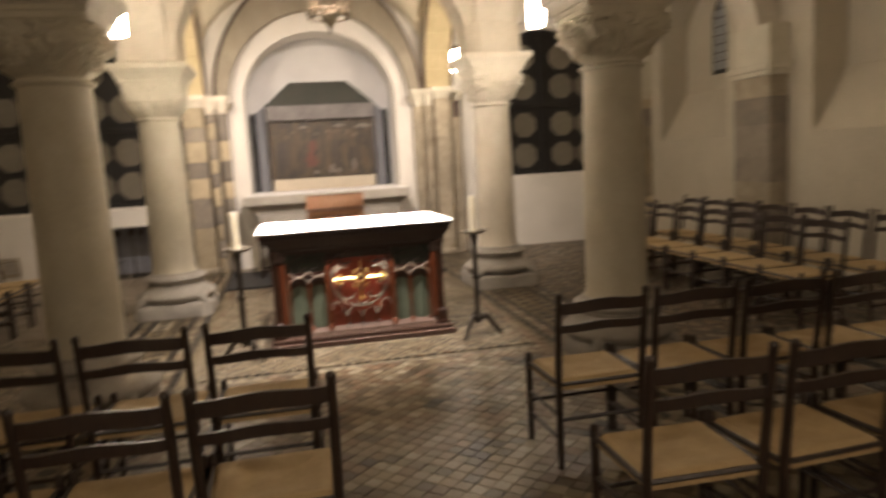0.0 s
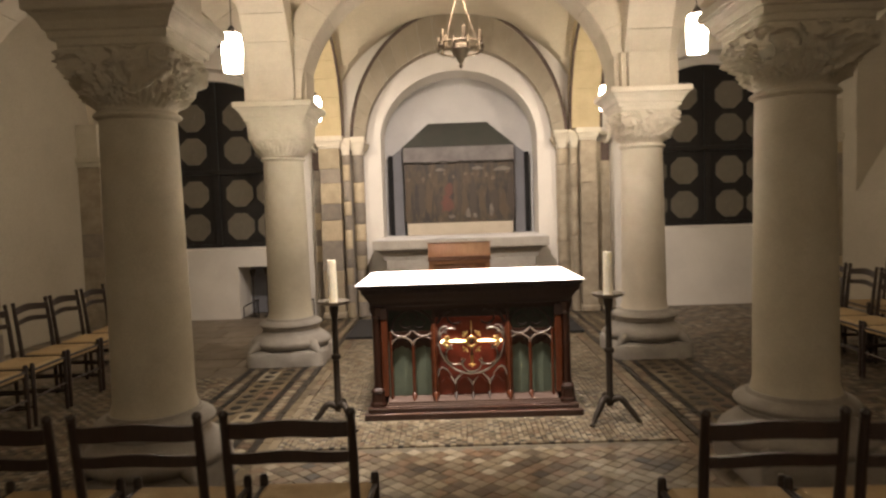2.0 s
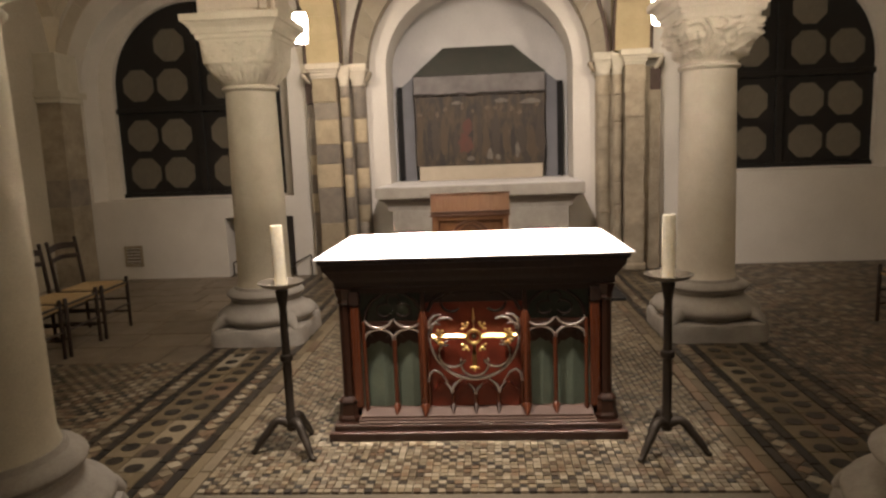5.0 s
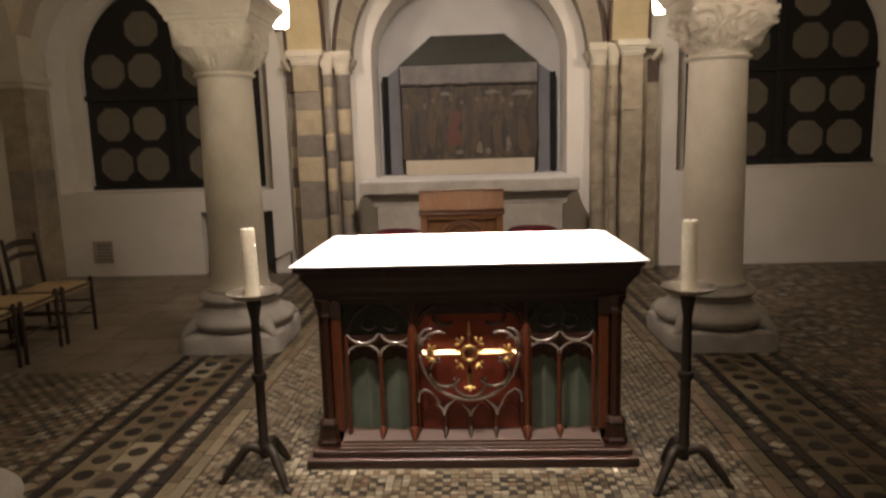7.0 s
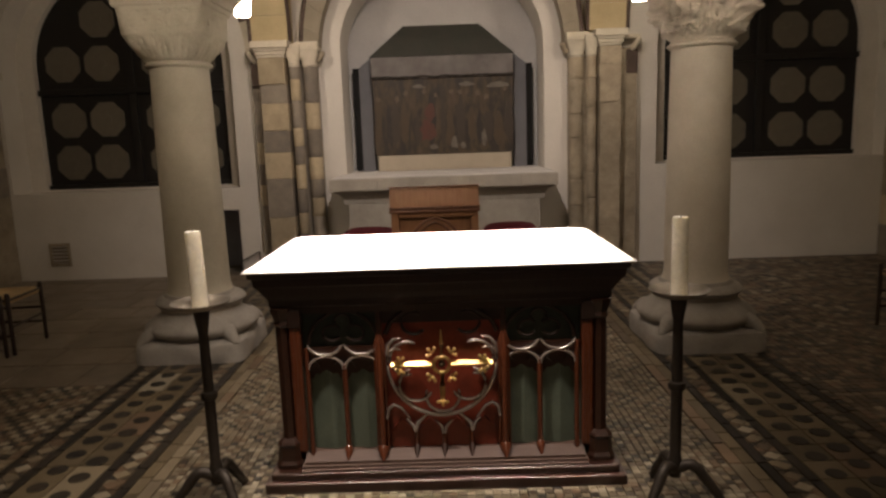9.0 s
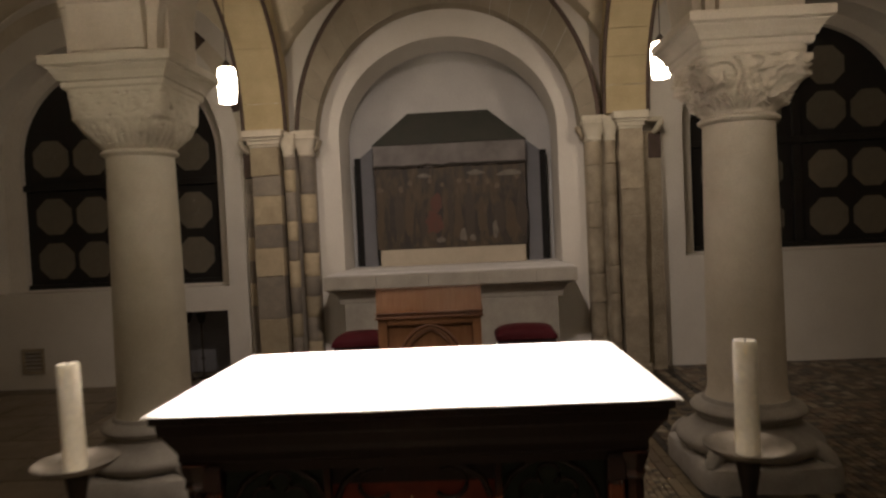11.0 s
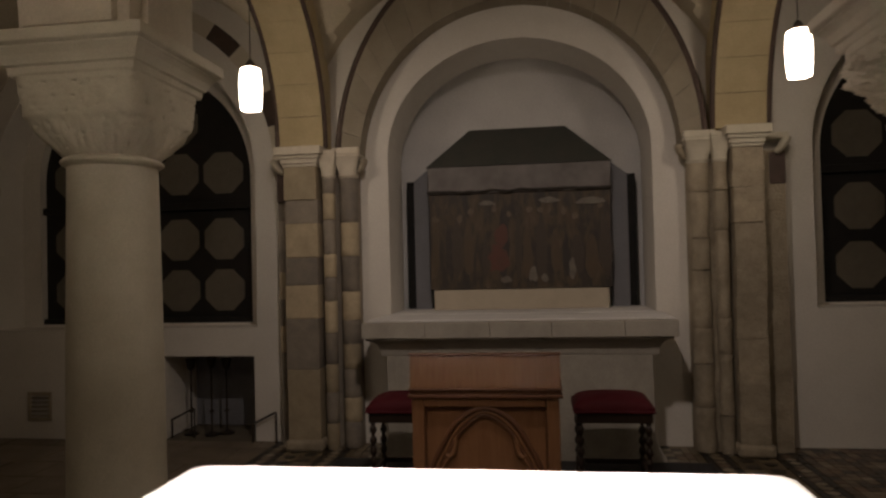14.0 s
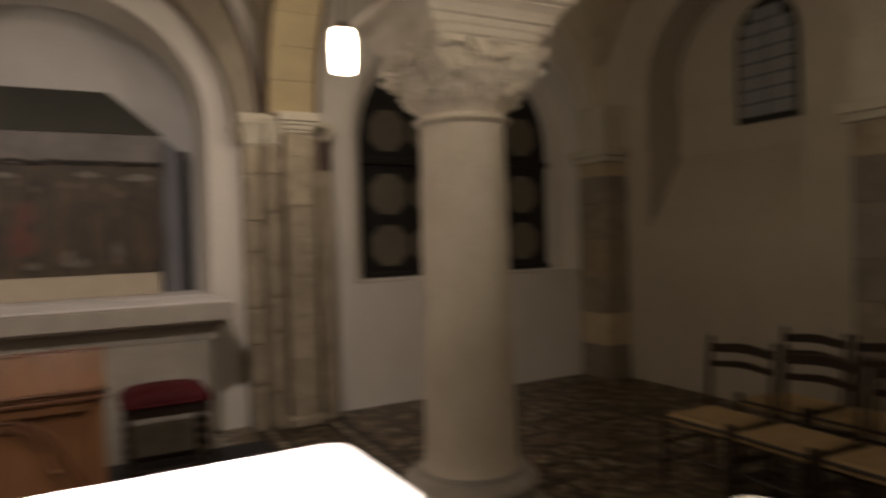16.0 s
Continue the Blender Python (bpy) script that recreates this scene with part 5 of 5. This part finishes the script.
first.matrix_world = pose(seats[0][0], seats[0][1], 0, 0, 0, seats[0][2])
for x, y, a in seats[1:]:
    copy_thing(first, pose(x, y, 0, 0, 0, a))


# ---- lamps ----
def pendant(x, y, z):
    top = thing("pendant_lamp", pose(x, y, z), "glowing white opal glass pendant lamp on thin cord", "lamp", "pendant lamps")
    bm = bmesh.new()
    lathe(bm, [(0.060, 0.0), (0.068, 0.002), (0.071, 0.012), (0.077, 0.09), (0.080, 0.17), (0.076, 0.245), (0.069, 0.288), (0.064, 0.296), (0.03, 0.30)], 28)
    part("shade", bm, OPAL, top, "glowing opal glass shade", smooth=50)
    bm = bmesh.new()
    lathe(bm, [(0.034, 0.301), (0.034, 0.33), (0.015, 0.36), (0.006, 0.365)], 16)
    part("cap", bm, IRON, top, smooth=40)
    bm = bmesh.new()
    tube(bm, [(0, 0, 0.36), (0, 0, 4.28 - z)], 0.004, 6)
    part("cord", bm, IRON, top)
    return top


for x, y, z in LAMPS:
    pendant(x, y, z)


def crown_lamp(x, y, z):
    top = thing("hanging_crown_lamp", pose(x, y, z), "small aged brass crown lamp hanging on chains, unlit", "lamp")
    bm = bmesh.new()
    for zz, r in ((0.0, 0.20), (0.07, 0.21)):
        tube(bm, [(r * math.cos(math.tau * k / 28), r * math.sin(math.tau * k / 28), zz) for k in range(28)], 0.010, 6, closed=True)
    part("ring", bm, BRASS, top, smooth=50)
    for k in range(10):
        a = math.tau * k / 10
        bm = bmesh.new()
        c, s = 0.205 * math.cos(a), 0.205 * math.sin(a)
        tube(bm, [(c, s, -0.02), (c * 1.06, s * 1.06, 0.04), (c, s, 0.10), (c * 1.08, s * 1.08, 0.15)], [0.006, 0.016, 0.010, 0.004], 6)
        part("leaf", bm, BRASS, top)
    for k in range(4):
        a = math.tau * (k + 0.5) / 4
        bm = bmesh.new()
        tube(bm, [(0.205 * math.cos(a), 0.205 * math.sin(a), 0.08), (0.0, 0.0, 0.62)], 0.003, 6)
        part("chain", bm, BRASS, top)
    bm = bmesh.new()
    lathe(bm, [(0.01, -0.16), (0.02, -0.14), (0.012, -0.12), (0.05, -0.06), (0.09, 0.0), (0.10, 0.05), (0.09, 0.06)], 20)
    part("bowl", bm, BRASS, top, smooth=40)
    for k in range(5):
        bm = bmesh.new()
        lathe(bm, [(0.016, 0.08), (0.018, 0.09), (0.018, 0.19), (0.006, 0.20)], 12, 0.19 * math.cos(math.tau * k / 5 - 1.4), 0.19 * math.sin(math.tau * k / 5 - 1.4))
        part("socket", bm, BRASS, top, smooth=40)
    bm = bmesh.new()
    tube(bm, [(0, 0, 0.60), (0, 0, 4.30 - z)], 0.012, 8)
    part("rod", bm, IRON, top)
    return top


crown_lamp(0.09, 1.70, 3.06)


# ---- unseen ceiling spots, assumed over the altar as bodies for the lamps ----
def assumed_spot(x, y):
    top = thing("ceiling_spotlight", pose(x, y, 4.0), "assumed small dark spotlight under the vault, out of sight", "spotlight", "altar spotlights")
    bm = bmesh.new()
    lathe(bm, [(0.075, -0.06), (0.08, -0.055), (0.08, 0.10), (0.05, 0.14)], 20, cap=False)
    part("housing", bm, IRON, top)
    bm = bmesh.new()
    tube(bm, [(0, 0, 0.13), (0, 0, 0.31)], 0.012, 8)
    part("stem", bm, IRON, top)
    return top


for side in (-0.62, 0.62):
    assumed_spot(CX + side, -0.73)
assumed_spot(CX, 1.23)


# ---- small things by the walls ----
top = thing("wall_vent", pose(-4.52, WALL_E - 0.004, 0.31), "small brownish square vent in the white wall", "vent")
bm = bmesh.new()
for x0, x1, z0, z1 in ((-0.125, 0.125, 0.105, 0.14), (-0.125, 0.125, -0.14, -0.105), (-0.125, -0.09, -0.104, 0.104), (0.09, 0.125, -0.104, 0.104)):
    box(bm, x0, x1, -0.015, 0.0, z0, z1, 0.003)
part("frame", bm, GREYSTONE, top)
for k in range(5):
    bm = bmesh.new()
    box(bm, -0.089, 0.089, -0.010, 0.0, -0.10 + 0.042 * k, -0.075 + 0.042 * k)
    part("slat", bm, DARKSTONE, top)

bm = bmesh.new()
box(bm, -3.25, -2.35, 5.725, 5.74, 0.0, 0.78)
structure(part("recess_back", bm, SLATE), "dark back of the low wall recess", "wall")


def iron_stand(x, y, h):
    top = thing("iron_candle_stand", pose(x, y, 0), "thin black iron candle stand stored in wall recess", "candlestick", "stands in the recess")
    bm = bmesh.new()
    lathe(bm, [(0.07, 0.0), (0.07, 0.012), (0.012, 0.03), (0.009, 0.06), (0.009, h - 0.12), (0.012, h - 0.11)], 12)
    part("stem", bm, IRON, top)
    bm = bmesh.new()
    lathe(bm, [(0.014, h - 0.109), (0.034, h - 0.09), (0.045, h - 0.03), (0.05, h)], 14)
    part("cup", bm, IRON, top, smooth=40)
    bm = bmesh.new()
    lathe(bm, [(0.01, h * 0.28), (0.028, h * 0.30), (0.01, h * 0.32)], 12)
    part("knop", bm, IRON, top)
    return top


for x, y, h in ((-3.11, 5.35, 0.72), (-2.89, 5.33, 0.74), (-2.77, 5.40, 0.72)):
    iron_stand(x, y, h)


def iron_rail(x, y, turn):
    top = thing("iron_rail", pose(x, y, 0, 0, 0, turn), "low bent black iron rail standing by the recess", "rail", "rails by the recess")
    bm = bmesh.new()
    tube(bm, [(-0.23, 0, 0.165), (-0.01, 0, 0.275), (0.0, 0, 0.27), (0.0, 0, 0.26)], 0.009, 8)
    part("bar", bm, IRON, top, smooth=50)
    for px, h in ((0.0, 0.27), (-0.225, 0.165)):
        bm = bmesh.new()
        tube(bm, [(px, 0, 0.0), (px, 0, h)], 0.008, 8)
        part("post", bm, IRON, top, smooth=50)
    return top


iron_rail(-2.13, 5.05, 0)
iron_rail(-3.0, 5.2, 0)


# ---- inlaid floor ----
def tile_material(name, tones, rough=0.42, piece=False):
    """Small stones, each of one tone out of a few, chosen island by island."""
    m = mat(name, (0.3, 0.25, 0.18), rough, scale=3, fine=90, bump=0.25, depth=0.002)
    t = m.node_tree
    n, l = t.nodes, t.links
    g = n.new("ShaderNodeNewGeometry")
    ramp = n.new("ShaderNodeValToRGB")
    ramp.color_ramp.interpolation = "CONSTANT"
    e = ramp.color_ramp.elements
    e[0].color, e[1].color = (*tones[0], 1), (*tones[1], 1)
    e[1].position = 1 / len(tones)
    for k, c in enumerate(tones[2:]):
        q = e.new((k + 2) / len(tones))
        q.color = (*c, 1)
    l.new(n.new("ShaderNodeObjectInfo").outputs["Random"] if piece else g.outputs["Random Per Island"], ramp.inputs[0])
    mix = next(x for x in n if x.bl_idname == "ShaderNodeMix")
    mul = n.new("ShaderNodeMix")
    mul.data_type, mul.blend_type = "RGBA", "MULTIPLY"
    mul.inputs[0].default_value = 1.0
    mix.inputs[6].default_value, mix.inputs[7].default_value = (1.05, 1.05, 1.05, 1), (0.62, 0.60, 0.56, 1)
    l.new(ramp.outputs[0], mul.inputs[6])
    l.new(mix.outputs[2], mul.inputs[7])
    hsv = next(x for x in n if x.bl_idname == "ShaderNodeHueSaturation")
    l.new(mul.outputs[2], hsv.inputs["Color"])
    return m


PALE = [(0.27, 0.23, 0.165), (0.21, 0.175, 0.12), (0.31, 0.27, 0.20), (0.165, 0.135, 0.09), (0.235, 0.19, 0.125)]
DARK = [(0.050, 0.040, 0.031), (0.075, 0.055, 0.037), (0.036, 0.031, 0.027), (0.10, 0.068, 0.044)]
WARM = [(0.17, 0.115, 0.072), (0.135, 0.09, 0.056), (0.20, 0.16, 0.105), (0.10, 0.074, 0.05), (0.18, 0.145, 0.098)]
GROUND_T = tile_material("border_slabs", [(0.145, 0.112, 0.066), (0.12, 0.092, 0.055), (0.165, 0.13, 0.08), (0.10, 0.077, 0.046)])
DISC_TONES = [(0.022, 0.018, 0.015), (0.030, 0.024, 0.018), (0.018, 0.016, 0.014)]
DISC_T = tile_material("dark_strips", DISC_TONES)
LIGHT_T = tile_material("pale_tesserae", PALE)
DARK_T = tile_material("dark_tesserae", DARK)
WARM_T = tile_material("warm_tesserae", WARM)


class Tiles:
    """Gathers low frusta into one mesh."""

    def __init__(self):
        self.v, self.f = [], []

    def poly(self, pts, h=0.0):
        n, b = len(pts), len(self.v)
        cx, cy = sum(p[0] for p in pts) / n, sum(p[1] for p in pts) / n
        self.v += [(x, y, -0.014) for x, y in pts]
        self.v += [(cx + (x - cx) * 0.97, cy + (y - cy) * 0.97, h) for x, y in pts]
        self.f.append(tuple(b + n + i for i in range(n)))
        self.f += [(b + i, b + (i + 1) % n, b + n + (i + 1) % n, b + n + i) for i in range(n)]

    def make(self, name, material, label):
        me = bpy.data.meshes.new(name)
        me.from_pydata(self.v, [], self.f)
        me.materials.append(material)
        return tagged(new(name, me), label, "floor tiles", kind="stuff")


pale, dark, warm, slabs, ground, discs = Tiles(), Tiles(), Tiles(), Tiles(), Tiles(), Tiles()
rnd = random.Random(11)


def jit():
    return rnd.uniform(-0.0018, 0.0018)


def square(t, x, y, s, turn=0.0, g=0.003):
    h = (s - g) / 2
    c, k = math.cos(turn), math.sin(turn)
    t.poly([(x + c * a - k * b + jit(), y + k * a + c * b + jit()) for a, b in ((-h, -h), (h, -h), (h, h), (-h, h))], rnd.uniform(-0.0012, 0.0008))


def checker(x0, x1, y0, y1, s, tone):
    """Small squares; tone(i, j) says which stone."""
    nx, ny = max(1, round((x1 - x0) / s)), max(1, round((y1 - y0) / s))
    sx, sy = (x1 - x0) / nx, (y1 - y0) / ny
    for i in range(nx):
        for j in range(ny):
            t = tone(i, j)
            if t is None:
                continue
            x, y = x0 + sx * (i + 0.5), y0 + sy * (j + 0.5)
            a, b = sx / 2 - 0.0016, sy / 2 - 0.0016
            t.poly([(x + p * a + jit(), y + q * b + jit()) for p, q in ((-1, -1), (1, -1), (1, 1), (-1, 1))], rnd.uniform(-0.0012, 0.0008))


def lozenge(i, j):
    k = abs((i % 10) - 5) + abs((j % 10) - 5)
    r = rnd.random()
    if k < 2:
        return warm if r < 0.85 else pale
    if k in (5, 10):
        return pale if r < 0.55 else warm
    if (i + j) % 2:
        return dark if r < 0.88 else warm
    return pale if r < 0.84 else warm


def broken(i, j):
    r = rnd.random()
    return (dark if r < 0.75 else warm) if (i + j) % 2 else (pale if r < 0.7 else warm)


def rows_of(i, j):
    r = rnd.random()
    return (dark if r < 0.85 else warm) if (i % 4 == 0) != (j % 4 == 0) else (pale if r < 0.22 else dark if r < 0.4 else warm)


singles, rounds = [], []
# middle field
NAVE0, NAVE1 = CX - 1.32, CX + 1.32
checker(NAVE0, NAVE1, -0.6, 2.4, 0.038, lozenge)
checker(NAVE0, NAVE1, 2.4, 3.2, 0.055, lozenge)
checker(NAVE0, NAVE1, 3.2, 5.1, 0.075, broken)
# aisle between the chairs: larger worn tiles laid cornerwise
s = 0.082
d = s * math.sqrt(2)
for i in range(-20, 21):
    for j in range(-66, 1):
        for o in (0, 0.5):
            x, y = CX + (i + o) * d, -0.66 + (j + o) * d
            if NAVE0 - 0.75 < x < NAVE1 + 0.75 and -7.85 < y < -0.66:
                r = rnd.random()
                k = (abs((round((x - CX) / d * 2) % 12) - 6) + abs((round((y + 0.66) / d * 2) % 12) - 6))
                t = (pale if r < 0.7 else warm) if k in (5, 6) else ((dark if r < 0.5 else warm) if k < 4 else (warm if r < 0.75 else pale))
                if abs(x - CX) < 0.66 and -2.66 < y < -1.0 and len(singles) < 300:
                    singles.append((x, y, t))
                else:
                    square(t, x, y, s, math.pi / 4)


def border(sgn):
    """The long inlaid strip: dark lines, rows of small squares, and a band of dark discs on pale stone."""
    def X(a, b):
        a, b = CX + sgn * a, CX + sgn * b
        return min(a, b), max(a, b)
    y0, y1 = -2.4, 5.1
    for a, b, t in ((1.325, 1.39, warm), (1.39, 1.455, ground), (1.46, 1.508, discs), (1.61, 1.66, discs), (2.0, 2.048, discs), (2.15, 2.197, discs)):
        x0, x1 = X(a, b)
        y = y0
        while y < y1 - 0.05:
            q = min(rnd.uniform(0.14, 0.30), y1 - y)
            t.poly([(x0 + 0.001, y + 0.002), (x1 - 0.001, y + 0.002), (x1 - 0.001, y + q - 0.002), (x0 + 0.001, y + q - 0.002)], rnd.uniform(-0.001, 0.001))
            y += q
    # small squares and triangles between the dark lines
    for a, b in ((1.51, 1.608), (2.05, 2.148)):
        x0, x1 = X(a, b)
        n = round((y1 - y0) / 0.098)
        q = (y1 - y0) / n
        for k in range(n):
            ya, yb, xm, ym = y0 + q * k + 0.001, y0 + q * (k + 1) - 0.001, (x0 + x1) / 2, y0 + q * (k + 0.5)
            c = [(x0, ya), (x1, ya), (x1, yb), (x0, yb)]
            for i in range(4):
                m = [(xm, ya), (x1, ym), (xm, yb), (x0, ym)]
                (dark if rnd.random() < 0.72 else warm).poly([c[i], m[i], m[i - 1]], rnd.uniform(-0.001, 0.0005))
            (pale if rnd.random() < 0.75 else warm).poly([(xm, ya + 0.003), (x1 - 0.003, ym), (xm, yb - 0.003), (x0 + 0.003, ym)], rnd.uniform(-0.0005, 0.0008))
    # two staggered rows of dark discs on pale slabs
    x0, x1 = X(1.662, 1.998)
    p = 0.168
    y = y0
    while y + p <= y1:
        for c, off in ((1.755, 0.25), (1.907, 0.75)):
            cx, cy = CX + sgn * c, y + p * off
            rounds.append((cx, cy, rnd.uniform(0.92, 1.05)))
        y += p
    y, xm = y0, CX + sgn * 1.831
    while y < y1 - 0.02:
        q = min(rnd.choice((0.168, 0.168, 0.336)), y1 - y)
        for xa, xb in ((x0, xm), (xm, x1)):
            (ground if rnd.random() < 0.8 else pale if rnd.random() < 0.5 else warm).poly([(xa + 0.001, y + 0.001), (xb - 0.001, y + 0.001), (xb - 0.001, y + q - 0.001), (xa + 0.001, y + q - 0.001)], -0.0012)
        y += q


border(-1)
border(1)

# aisles
checker(CX + 2.2, XR, -2.0, 2.6, 0.052, rows_of)
checker(CX + 2.2, XR, 2.6, 5.1, 0.075, rows_of)
checker(XL, CX - 2.2, -2.0, 1.42, 0.052, broken)
y = 1.42
while y < 5.05:
    q = min(rnd.uniform(0.32, 0.5), 5.1 - y)
    x = XL
    while x < CX - 2.21:
        w = min(rnd.uniform(0.4, 0.75), CX - 2.2 - x)
        slabs.poly([(x + 0.003, y + 0.003), (x + w - 0.003, y + 0.003), (x + w - 0.003, y + q - 0.003), (x + 0.003, y + q - 0.003)], rnd.uniform(-0.002, 0.001))
        x += w
    y += q
checker(CX + 2.2, XR, -7.85, -2.0, 0.15, broken)
checker(XL, CX - 2.2, -7.85, -2.0, 0.15, broken)

pale.make("pale_floor_tesserae", LIGHT_T, "small worn pale and ochre inlaid floor stones")
dark.make("dark_floor_tesserae", DARK_T, "small dark inlaid floor stones")
warm.make("brown_floor_tesserae", WARM_T, "small brown and reddish inlaid floor stones")
discs.make("dark_floor_strips", DISC_T, "narrow dark stone strips along the floor border")
ground.make("pale_border_slabs", GROUND_T, "plain olive-beige border stones set with dark discs")
slabs.make("worn_floor_slabs", SLAB, "worn plain brownish floor slabs in the aisle")

# the tiles that lie nearest to the walk, one by one
floor = bpy.data.objects["floor"]
shared = {}
for t, tones in ((pale, PALE), (dark, DARK), (warm, WARM)):
    bm = bmesh.new()
    c = (s - 0.003) / 2
    box(bm, -c, c, -c, c, -0.014, 0.0, top=0.97)
    me = bpy.data.meshes.new("tile")
    bm.to_mesh(me)
    bm.free()
    me.materials.append(tile_material("single_tile", tones, piece=True))
    shared[id(t)] = me
for x, y, t in singles:
    o = new("tile", shared[id(t)])
    o.parent = floor
    o.matrix_basis = pose(x, y, rnd.uniform(-0.0012, 0.0008), rnd.uniform(-0.3, 0.3), rnd.uniform(-0.3, 0.3), 45 + rnd.uniform(-0.8, 0.8))
bm = bmesh.new()
lathe(bm, [(0.050, -0.014), (0.0495, 0.0012), (0.047, 0.0016)], 14)
me = bpy.data.meshes.new("disc")
bm.to_mesh(me)
bm.free()
me.materials.append(tile_material("single_disc", DISC_TONES, piece=True))
for x, y, k in rounds:
    o = new("disc", me)
    o.parent = floor
    o.matrix_basis = pose(x, y, rnd.uniform(-0.0003, 0.0004), 0, 0, rnd.uniform(0, 360)) @ Matrix.Diagonal((k, k, 1, 1))
